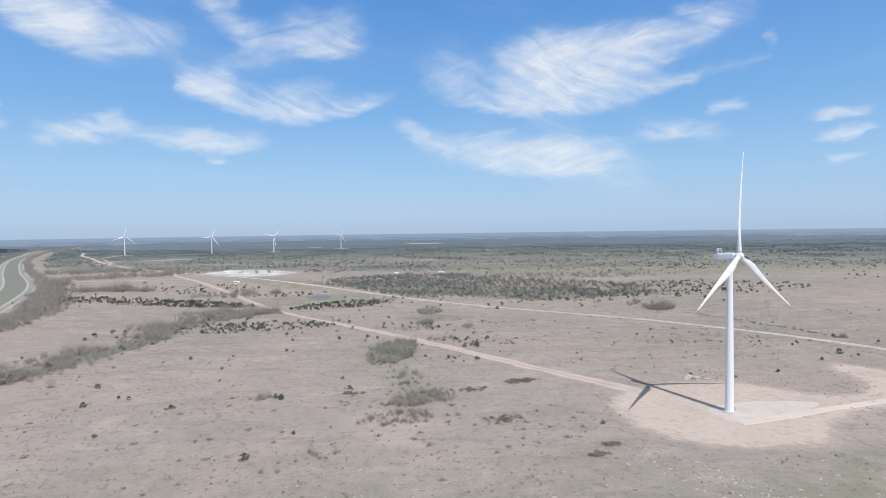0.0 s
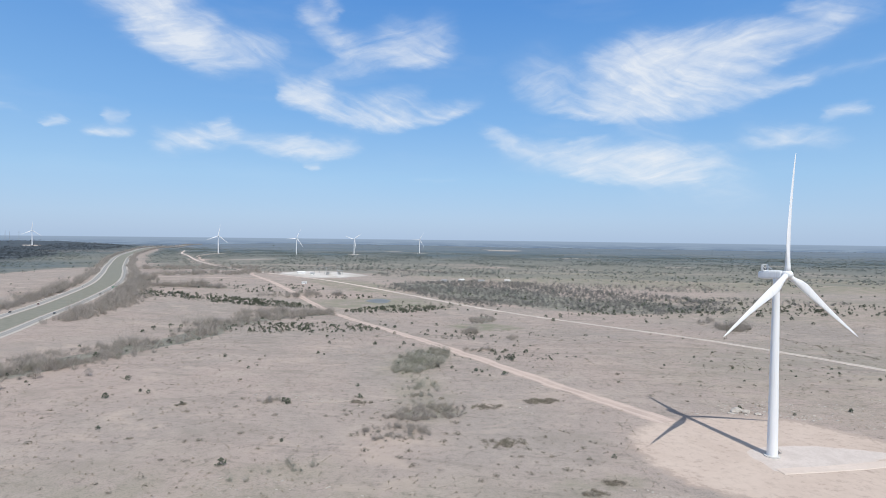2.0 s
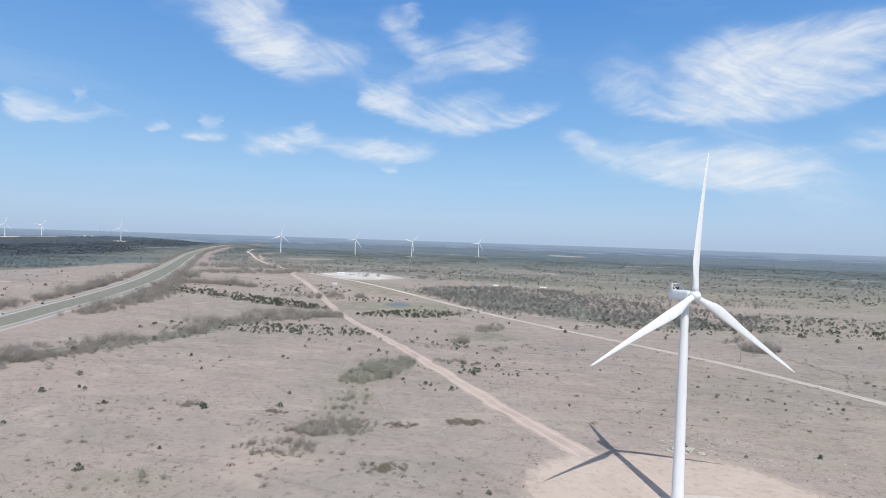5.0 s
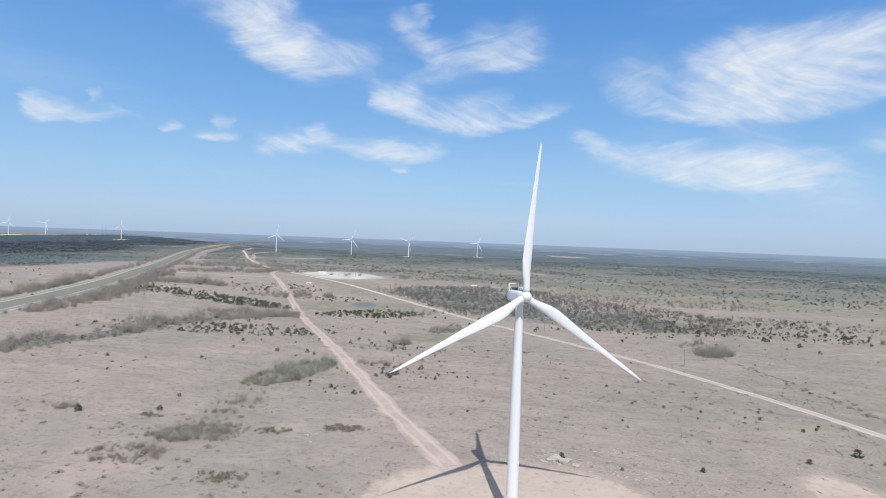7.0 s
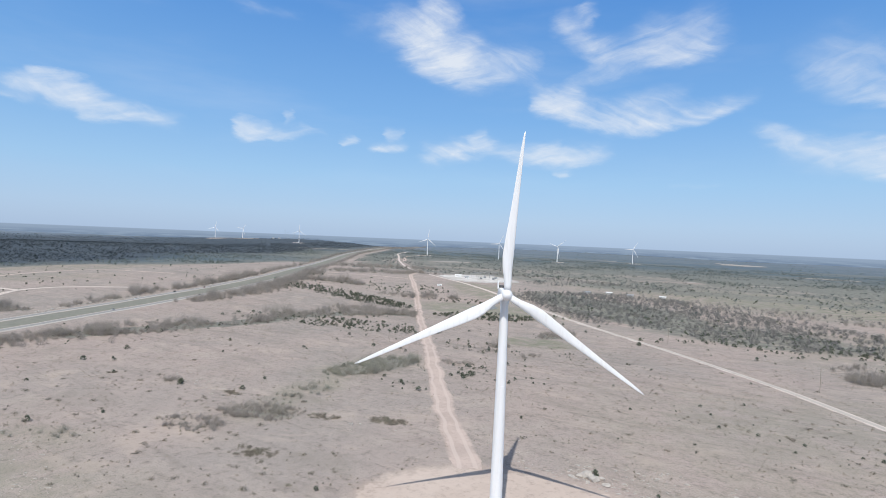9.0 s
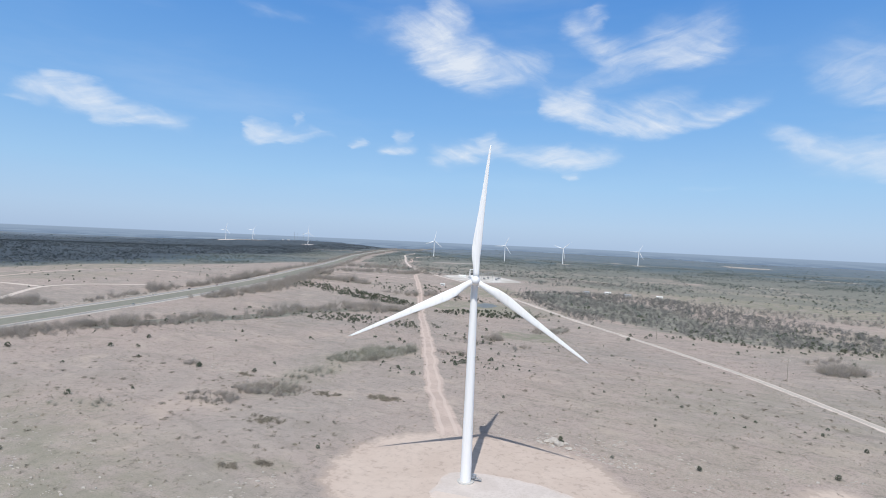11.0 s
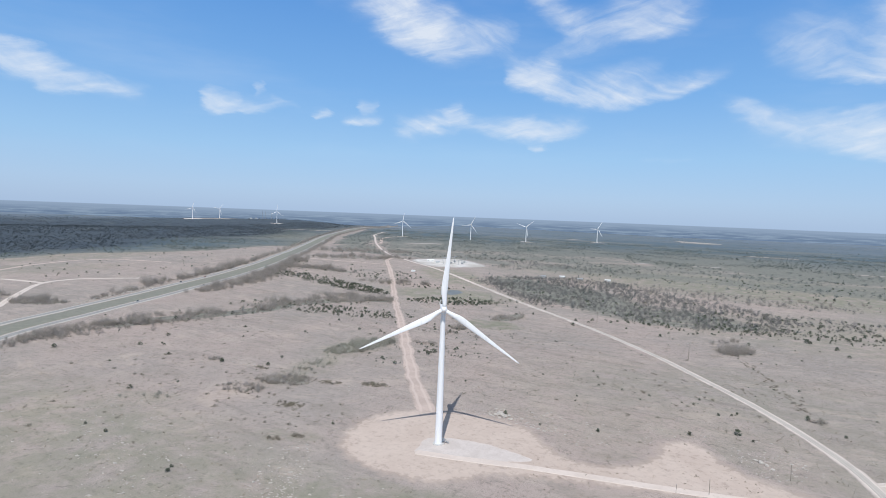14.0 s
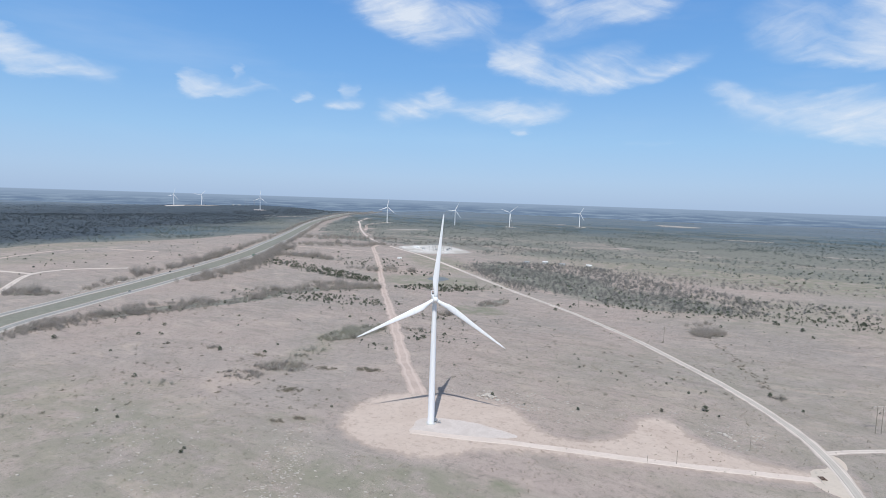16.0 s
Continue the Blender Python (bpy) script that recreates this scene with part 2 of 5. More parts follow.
def ground_material():
    n = material("dry_prairie")
    p = n.place
    col, mid, small, fine = prairie(n)
    cov = n.add("ShaderNodeVertexColor")
    cov.layer_name = "cover"
    sep = n.add("ShaderNodeSeparateColor")
    n.link(cov.outputs[0], sep.inputs[0])
    extra = n.add("ShaderNodeVertexColor")
    extra.layer_name = "region"
    region = n.add("ShaderNodeSeparateColor")
    n.link(extra.outputs[0], region.inputs[0])
    far_land = region.outputs[0]
    # limestone showing through thin turf
    chip = n.add("ShaderNodeTexVoronoi")
    n.link(n.mapping(p, rot=(0, 0, radians(25)), scale=(0.35, 0.8, 1)), chip.inputs["Vector"])
    chip.inputs["Scale"].default_value = 1.0
    stones = n.math("MULTIPLY", n.ramp(chip.outputs["Distance"], 0.26, 0.14), n.math("MULTIPLY", n.ramp(mid, 0.48, 0.62), n.ramp(small, 0.45, 0.6)))
    stones = n.math("MULTIPLY", stones, n.math("ADD", sep.outputs[2], 0.06))
    col = n.mix(stones, col, (0.58, 0.54, 0.50))
    # spring green in the damp hollows
    lush = n.math("MULTIPLY", sep.outputs[1], n.ramp(n.noise(p, 0.05, 5.0, 0.65), 0.30, 0.62))
    col = n.mix(lush, col, n.mix(small, (0.238, 0.240, 0.175), (0.172, 0.188, 0.130)))
    # leaf litter and bare brush of the woods
    brushy = n.noise(p, 0.06, 6.0, 0.75)
    plots = n.noise(n.mapping(p, rot=(0, 0, radians(20)), scale=(0.0035, 0.0055, 1.0)), 1.0, 6.0, 0.7)
    wood = n.ramp(n.math("ADD", n.math("MULTIPLY_ADD", region.outputs[2], 0.5, sep.outputs[0]), n.math("ADD", n.math("MULTIPLY", plots, 0.9), n.math("MULTIPLY", brushy, 0.5))), 1.02, 1.32)
    floor_col = n.mix(n.ramp(n.noise(p, 0.11, 5.0, 0.75), 0.35, 0.68), WOODS_DARK, WOODS_LIGHT)
    # blue distance haze put into the floor colours of far and western woods
    wide = n.noise(n.mapping(p, scale=(0.0016, 0.0040, 1.0)), 1.0, 7.0, 0.68)
    far_col = n.mix(region.outputs[2], WOODS_FAR_HAZE, WOODS_WEST_HAZE)
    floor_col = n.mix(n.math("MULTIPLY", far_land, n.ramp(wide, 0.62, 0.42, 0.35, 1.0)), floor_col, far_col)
    floor_col = n.mix(n.math("MULTIPLY", region.outputs[2], n.ramp(wide, 0.70, 0.45, 0.7, 1.0)), floor_col, WOODS_WEST_HAZE)
    col = n.mix(wood, col, floor_col)
    # distance haze painted as streaky blue-grey over the ground far beyond the woods
    haze_streaks = n.noise(n.mapping(p, scale=(0.0012, 0.0035, 1.0)), 1.0, 6.0, 0.62)
    col = n.mix(n.math("MULTIPLY", n.math("MULTIPLY", region.outputs[1], n.math("SUBTRACT", 1.0, n.math("MULTIPLY", region.outputs[2], 0.8))), n.ramp(haze_streaks, 0.36, 0.60, 0.35, 0.95)), col, (0.165, 0.205, 0.255))
    relief = n.math("ADD", n.math("MULTIPLY", small, 0.7), n.math("MULTIPLY", fine, 0.3))
    return finish(n, col, 0.95, bump=relief, bump_size=0.4, bump_strength=0.28, gloss=0.1)


TAN_PINK, TAN_GREY, TAN_STRAW = (0.408, 0.338, 0.304), (0.342, 0.303, 0.276), (0.438, 0.379, 0.331)
TAN_DARK, TAN_BROWN = (0.198, 0.177, 0.161), (0.144, 0.128, 0.113)
# the last two carry distance haze as blue in the colour
WOODS_DARK, WOODS_LIGHT, WOODS_FAR_HAZE, WOODS_WEST_HAZE = (0.150, 0.152, 0.134), (0.262, 0.262, 0.228), (0.092, 0.128, 0.150), (0.066, 0.083, 0.101)


def dirt_material(name, a, b, c, scale=1.0, along=None, rim=False):
    n = material(name)
    p = n.place
    mid = n.noise(p, 0.06 * scale, 6.0, 0.65, 0.4)
    small = n.noise(p, 0.5 * scale, 5.0, 0.7)
    grit = n.noise(p, 3.0, 3.0, 0.7)
    col = n.mix(n.ramp(mid, 0.38, 0.64), a, b)
    col = n.mix(n.math("MULTIPLY", n.ramp(small, 0.45, 0.72), 0.6), col, c)
    col = n.mix(n.math("MULTIPLY", grit, 0.25), col, c)
    if rim or along:
        turf = rim if isinstance(rim, tuple) else prairie(n)[0]
    if rim:
        # broken edge where grass creeps in
        worn = n.add("ShaderNodeVertexColor")
        worn.layer_name = "rim"
        edge = n.add("ShaderNodeSeparateColor")
        n.link(worn.outputs[0], edge.inputs[0])
        creep = n.math("ADD", edge.outputs[0], n.math("ADD", n.math("MULTIPLY", n.math("SUBTRACT", n.noise(p, 0.22, 5.0, 0.7), 0.5), 1.5), n.math("MULTIPLY", n.math("SUBTRACT", small, 0.5), 0.7)))
        band = n.math("MULTIPLY", n.ramp(creep, 0.0, 0.30), n.ramp(mid, 0.36, 0.58, 0.25, 0.8))
        col = n.mix(band, col, tuple(0.82 * v for v in c) if rim is True else col)
        col = n.mix(n.ramp(creep, 0.12, 0.92), col, turf)
    if along:
        # wheel ruts run with the ribbon
        uv = n.add("ShaderNodeVertexColor")
        uv.layer_name = "across"
        s = n.add("ShaderNodeSeparateColor")
        n.link(uv.outputs[0], s.inputs[0])
        wave = n.math("ABSOLUTE", n.math("SUBTRACT", n.math("ABSOLUTE", n.math("SUBTRACT", s.outputs[0], 0.5)), 0.22))
        rut = n.math("ADD", n.ramp(wave, 0.10, 0.02), n.math("MULTIPLY", small, 0.5))
        col = n.mix(n.math("MULTIPLY", n.ramp(rut, 0.3, 1.1), 0.55), col, along)
        verge = n.math("ADD", n.math("MULTIPLY", n.math("ABSOLUTE", n.math("SUBTRACT", s.outputs[0], 0.5)), 2.0), n.math("MULTIPLY", n.math("SUBTRACT", mid, 0.5), 0.9))
        col = n.mix(n.ramp(verge, 0.66, 1.0), col, turf)
    return finish(n, col, 0.95, bump=small, bump_size=0.12, bump_strength=0.5, gloss=0.1)


def speckled(name, a, b, scale, rough=0.9, metal=0.0, bump=0.02, gloss=None):
    n = material(name)
    v = n.noise(n.place, scale, 5.0, 0.65)
    g = n.noise(n.place, scale * 9, 3.0, 0.6)
    mixed = n.math("ADD", n.math("MULTIPLY", v, 0.7), n.math("MULTIPLY", g, 0.3))
    return finish(n, n.mix(n.ramp(mixed, 0.32, 0.68), a, b), rough, metal, g, bump, 0.4, gloss)


def paint_material():
    n = material("white_gelcoat")
    p = n.place
    grime = n.noise(n.mapping(p, scale=(0.9, 0.9, 0.05)), 1.0, 5.0, 0.65)
    specks = n.noise(p, 0.7, 4.0, 0.6)
    col = n.mix(n.ramp(grime, 0.45, 0.8), (0.80, 0.81, 0.82), (0.70, 0.70, 0.69))
    col = n.mix(n.math("MULTIPLY", n.ramp(specks, 0.6, 0.85), 0.35), col, (0.62, 0.61, 0.59))
    return finish(n, col, 0.42, bump=specks, bump_size=0.01, bump_strength=0.1, gloss=0.35)


def leafy(name, a, b, c):
    n = material(name)
    one = n.add("ShaderNodeNewGeometry").outputs["Random Per Island"]
    v = n.noise(n.place, 0.10, 3.0, 0.6)
    col = n.mix(one, a, b)
    col = n.mix(n.math("MULTIPLY", n.ramp(v, 0.45, 0.7), 0.6), col, c)
    return finish(n, col, 0.85, gloss=0.15)


PRAIRIE = ground_material()
PAD_DIRT = dirt_material("graded_dirt", (0.560, 0.470, 0.408), (0.505, 0.416, 0.358), (0.455, 0.372, 0.320), 0.55, rim=True)
TRAIL_DIRT = dirt_material("trail_dirt", (0.545, 0.442, 0.388), (0.455, 0.370, 0.326), (0.385, 0.316, 0.280), along=(0.590, 0.500, 0.446))
GRAVEL = dirt_material("pale_gravel", (0.600, 0.530, 0.475), (0.545, 0.480, 0.430), (0.475, 0.415, 0.372), along=(0.690, 0.630, 0.580))
CRUSHED = dirt_material("crushed_limestone", (0.620, 0.560, 0.525), (0.550, 0.490, 0.455), (0.470, 0.415, 0.375), 1.5, rim=(0.575, 0.475, 0.407))
GRAVEL_PLAIN = dirt_material("apron_gravel", (0.580, 0.510, 0.440), (0.540, 0.480, 0.415), (0.470, 0.415, 0.355), rim=(0.560, 0.480, 0.410))
STRIP = dirt_material("drive_gravel", (0.660, 0.575, 0.515), (0.610, 0.525, 0.468), (0.540, 0.462, 0.408), 0.8)
ROAD_GREY = dirt_material("packed_road", (0.480, 0.440, 0.395), (0.440, 0.400, 0.360), (0.390, 0.355, 0.320), along=(0.540, 0.500, 0.450))
CLEARING = dirt_material("bare_clearing", (0.420, 0.390, 0.360), (0.340, 0.320, 0.300), (0.260, 0.250, 0.230), 0.5, rim=True)
YARD_STONE = dirt_material("white_yard_stone", (0.660, 0.640, 0.615), (0.440, 0.405, 0.360), (0.520, 0.495, 0.465), 0.35, rim=True)
CONCRETE_ROAD = dirt_material("concrete_road", (0.340, 0.334, 0.324), (0.305, 0.300, 0.290), (0.270, 0.265, 0.258), along=(0.250, 0.255, 0.250))
SHOULDER = speckled("pale_shoulder", (0.47, 0.44, 0.40), (0.38, 0.36, 0.32), 0.3)
MEDIAN_GRASS = speckled("median_grass", (0.182, 0.186, 0.150), (0.236, 0.230, 0.190), 0.12, bump=0.2)
PAINT = paint_material()
CONCRETE = speckled("concrete", (0.56, 0.55, 0.53), (0.46, 0.45, 0.43), 1.2)
STEEL = speckled("galvanised_steel", (0.46, 0.47, 0.48), (0.36, 0.37, 0.38), 2.0, 0.5, 0.6)
DARK_METAL = speckled("dark_grille", (0.10, 0.105, 0.11), (0.06, 0.06, 0.065), 3.0, 0.6)
TIMBER = speckled("weathered_pole_timber", (0.30, 0.26, 0.22), (0.20, 0.17, 0.14), 2.5)
RUSTED = speckled("rusted_steel", (0.19, 0.12, 0.085), (0.12, 0.08, 0.065), 3.0, 0.8, 0.2)
LIMESTONE = speckled("limestone", (0.52, 0.475, 0.43), (0.36, 0.33, 0.295), 0.6, bump=0.12)
WATER = finish(material("pond_water"), (0.170, 0.180, 0.175), 0.45, gloss=0.3)
CEDAR = leafy("cedar_foliage", (0.076, 0.096, 0.068), (0.124, 0.138, 0.104), (0.134, 0.128, 0.100))
BARE = leafy("bare_twigs", (0.390, 0.355, 0.325), (0.265, 0.240, 0.218), (0.320, 0.305, 0.255))
BUDDING = leafy("budding_twigs", (0.370, 0.350, 0.305), (0.250, 0.245, 0.208), (0.265, 0.280, 0.210))
SCRUB = leafy("brown_scrub", (0.275, 0.245, 0.205), (0.205, 0.182, 0.150), (0.235, 0.228, 0.172))
GREY_WOODS = leafy("grey_woods", (0.258, 0.248, 0.238), (0.166, 0.166, 0.160), (0.130, 0.150, 0.126))
TUSSOCK = leafy("dry_tussock", (0.190, 0.165, 0.135), (0.470, 0.410, 0.335), (0.235, 0.220, 0.165))
# far foliage: distance haze put into the colour as a cool blue-green
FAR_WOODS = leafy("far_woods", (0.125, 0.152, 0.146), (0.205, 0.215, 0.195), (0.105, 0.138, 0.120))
WEST_WOODS = leafy("hazed_west_woods", (0.058, 0.072, 0.084), (0.086, 0.099, 0.110), (0.070, 0.088, 0.090))
BARK = speckled("bark", (0.16, 0.125, 0.10), (0.10, 0.08, 0.065), 3.0)

# ---- building helpers ----
def put_mesh(name, verts, faces, mat, parent=None, smooth=False, label=""):
    me = bpy.data.meshes.new(name)
    me.from_pydata([tuple(v) for v in verts], [], [tuple(f) for f in faces])
    me.materials.append(mat)
    if smooth:
        me.polygons.foreach_set("use_smooth", np.ones(len(me.polygons), dtype=bool))
    me.update()
    ob = new(name, me)
    if parent is not None:
        ob.parent = parent
    if label:
        tagged(ob, label)
    return ob


def part(name, bm, mat, parent, label="", smooth=False):
    me = bpy.data.meshes.new(name)
    bm.to_mesh(me)
    bm.free()
    me.materials.append(mat)
    if smooth:
        me.polygons.foreach_set("use_smooth", np.ones(len(me.polygons), dtype=bool))
    ob = new(name, me)
    ob.parent = parent
    if label:
        tagged(ob, label)
    return ob


def thing(name, label, category, place=(0, 0, 0), turn=0.0, group="", kind=""):
    ob = new(name)
    ob.empty_display_size = 0.5
    ob.matrix_basis = pose(*place, 0, 0, turn)
    return tagged(ob, label, category, group, kind)


def box(bm, size, at=(0, 0, 0), turn=None, bevel=0.0):
    m = Matrix.Translation(at) @ (turn or Matrix.Identity(4)) @ Matrix.Diagonal((*size, 1))
    got = bmesh.ops.create_cube(bm, size=1.0, matrix=m)
    if bevel:
        edges = list({e for v in got["verts"] for e in v.link_edges})
        bmesh.ops.bevel(bm, geom=edges, offset=bevel, segments=2, profile=0.6, affect="EDGES")


def rod(bm, a, b, r0, r1=None, n=8):
    a, b = Vector(a), Vector(b)
    m = Matrix.Translation((a + b) / 2) @ (b - a).to_track_quat("Z", "Y").to_matrix().to_4x4()
    bmesh.ops.create_cone(bm, cap_ends=True, segments=n, radius1=r0, radius2=r0 if r1 is None else r1, depth=(b - a).length, matrix=m)


def lathe(bm, rings, n=32, cap=True):
    """Rings of (radius, z)."""
    loops = [[bm.verts.new((r * math.cos(2 * math.pi * k / n), r * math.sin(2 * math.pi * k / n), z)) for k in range(n)] for r, z in rings]
    for lo, hi in zip(loops, loops[1:]):
        for k in range(n):
            bm.faces.new((lo[k], lo[(k + 1) % n], hi[(k + 1) % n], hi[k]))
    if cap:
        bm.faces.new(loops[0][::-1])
        bm.faces.new(loops[-1])


# ---- terrain ----
HILLS = [(-14, -20, 790, 430, 210), (9, -700, 1000, 350, 350), (22, -2650, 2700, 800, 600), (25, -2850, 3020, 380, 330), (25, -3500, 2750, 600, 500), (10, -1350, 2250, 350, 350),
         (26, 900, 4300, 1500, 260), (30, -900, 4100, 900, 220), (22, 2900, 3300, 900, 300), (28, -2000, 4300, 700, 300), (18, -2300, 900, 500, 900), (24, 2300, 4000, 800, 260)]


def terrain(x, y):
    z = 0.0 * x
    for h, cx, cy, rx, ry in HILLS:
        z = z + h * np.exp(-((x - cx) / rx) ** 2 - ((y - cy) / ry) ** 2)
    return z


def smooth(a, b, v):
    t = np.clip((v - a) / (b - a), 0, 1)
    return t * t * (3 - 2 * t)


def away(x, y, line):
    """Distance from a line of points."""
    best = np.full(np.shape(x), 1e9)
    for (ax, ay), (bx, by) in zip(line, line[1:]):
        dx, dy = bx - ax, by - ay
        t = np.clip(((x - ax) * dx + (y - ay) * dy) / (dx * dx + dy * dy), 0, 1)
        best = np.minimum(best, np.hypot(x - ax - t * dx, y - ay - t * dy))
    return best


def spline(points, step):
    """Points along a smooth curve through the given ones."""
    pts = [np.array(p, float) for p in points]
    pts = [2 * pts[0] - pts[1]] + pts + [2 * pts[-1] - pts[-2]]
    line = []
    for p0, p1, p2, p3 in zip(pts, pts[1:], pts[2:], pts[3:]):
        k = max(1, int(np.linalg.norm(p2 - p1) / step))
        for i in range(k):
            t = i / k
            line.append(0.5 * (2 * p1 + (p2 - p0) * t + (2 * p0 - 5 * p1 + 4 * p2 - p3) * t * t + (3 * p1 - p0 - 3 * p2 + p3) * t ** 3))
    line.append(pts[-2])
    return np.array(line)


def beside(line, d):
    """The line moved d to its left."""
    g = np.gradient(line, axis=0)
    g /= np.linalg.norm(g, axis=1)[:, None]
    return line + d * np.stack([-g[:, 1], g[:, 0]], 1)


HIGHWAY = [(-180, -40), (-240, 95), (-303, 212), (-330, 250), (-356, 293), (-379, 340), (-410, 398), (-450, 478), (-503, 574), (-570, 705), (-690, 915), (-870, 1150), (-1140, 1485),
           (-1518, 1982), (-1844, 2475), (-2150, 3000), (-2500, 3700), (-2900, 4600)]
ROAD = [(400, -150), (392, 60), (382, 230), (370, 322), (358, 375), (339, 418), (305, 475), (258, 540), (187, 638), (75, 770), (-80, 893), (-210, 988),
        (-372, 1112), (-540, 1228), (-757, 1418), (-1100, 1796), (-1330, 2076), (-1505, 2292), (-1800, 2750)]
TRAIL = [(120, 306), (112, 321), (80, 358), (36, 412), (-5, 464), (-58, 533), (-105, 592), (-160, 660), (-205, 717), (-292, 828), (-392, 955), (-500, 1085), (-578, 1185), (-612, 1250)]
LEFT_ROAD = [(-840, 250), (-870, 375), (-905, 439), (-967, 521), (-1009, 622), (-985, 690), (-893, 720), (-835, 735)]
LEFT_LANE = [(-415, 235), (-458, 261), (-493, 291), (-570, 339), (-675, 412), (-700, 464), (-683, 510), (-647, 555)]
LEFT_SPUR = [(-775, 398), (-764, 403), (-725, 414), (-680, 424)]
BELT = [(-298, 225), (-305, 260), (-312, 300), (-305, 330), (-298, 370), (-288, 415), (-275, 460), (-272, 510), (-285, 560), (-278, 610), (-262, 680), (-235, 715)]

# woods: centre, half sizes, turn
WOODS = [(-40, 1010, 240, 100, -30, 0.62), (150, 900, 190, 85, -10, 0.55), (-42, 437, 24, 56, -5, 0.55), (-10, 310, 28, 15, 25, 0.55), (-20, 277, 15, 8, 10, 0.4),
         (-20, 745, 20, 50, 0, 0.6), (276, 705, 20, 34, -15, 0.6), (-420, 778, 130, 26, 0, 0.3), (-150, 805, 75, 40, 35, 0.4), (-560, 780, 60, 160, 30, 0.35),
         (-540, 900, 110, 20, 10, 0.5), (-700, 1180, 160, 60, 50, 0.4), (-520, 340, 60, 25, 30, 0.6), (-850, 1420, 170, 70, 40, 0.5), (-300, 1500, 300, 40, -10, 0.4)]
GREEN = [(165, 205, 75, 26, 15, 0.65), (-46, 430, 26, 60, -5, 0.3), (0, 130, 260, 100, 0, 0.5), (320, 450, 220, 170, 0, 0.25), (330, 330, 120, 60, 20, 0.3), (-12, 662, 45, 40, 0, 0.9), (-190, 850, 120, 60, 20, 0.7), (-300, 1050, 160, 60, -40, 0.7), (500, 1380, 800, 280, 0, 0.75),
         (-25, 350, 20, 60, 15, 0.35), (-60, 225, 30, 14, 30, 0.3), (214, 234, 16, 6, 10, 0.9), (274, 296, 12, 4, 25, 0.9), (460, 900, 300, 160, 10, 0.35),
         (-900, 480, 90, 200, -10, 0.35), (68, 236, 22, 8, 20, 0.6), (-1150, 700, 130, 260, 10, 0.5)]
ROCKY = [(200, 355, 120, 45, 15, 0.9), (20, 180, 110, 40, -20, 0.8), (300, 370, 60, 40, 20, 0.8), (-80, 320, 60, 16, -8, 0.5), (120, 210, 120, 30, 0, 0.5), (60, 360, 60, 60, 0, 0.35), (-20, 120, 200, 60, 0, 0.5)]


def blotches(x, y, spots):
    v = 0.0 * x
    for cx, cy, rx, ry, turn, amount in spots:
        c, s = math.cos(radians(turn)), math.sin(radians(turn))
        u, q = ((x - cx) * c + (y - cy) * s) / rx, (-(x - cx) * s + (y - cy) * c) / ry
        v = np.maximum(v, amount * smooth(1.25, 0.55, np.hypot(u, q)))
    return v


def wooded(x, y):
    far = smooth(1650, 2000, y + 0.10 * x + 90 * np.sin(x / 170.0) + 70 * np.sin(x / 61.0 + 1.3))
    far = np.maximum(far, smooth(-1080, -1210, x + 40 * np.sin(y / 90.0)))
    far = np.maximum(far, 0.56 * smooth(1180, 1420, y))
    far = np.maximum(far, smooth(1300, 1600, x - 0.2 * y))
    v = np.maximum(blotches(x, y, WOODS), far * 0.95)
    v = np.maximum(v, 0.75 * smooth(26, 10, away(x, y, BELT)))
    return v * smooth(25, 75, away(x, y, HIGHWAY) - 10) * smooth(6, 18, away(x, y, ROAD))


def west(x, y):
    """The dense, darker woods beyond the highway and on the mast hill."""
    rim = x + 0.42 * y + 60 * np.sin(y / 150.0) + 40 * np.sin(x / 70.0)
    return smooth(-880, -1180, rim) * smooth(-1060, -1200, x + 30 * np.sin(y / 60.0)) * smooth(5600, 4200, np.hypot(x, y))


def axis(marks):
    out_marks = [marks[0][0]]
    for (a, step), (b, _) in zip(marks, marks[1:]):
        k = max(1, round((b - a) / step))
        out_marks += [a + (b - a) * (i + 1) / k for i in range(k)]
    return np.array(out_marks)


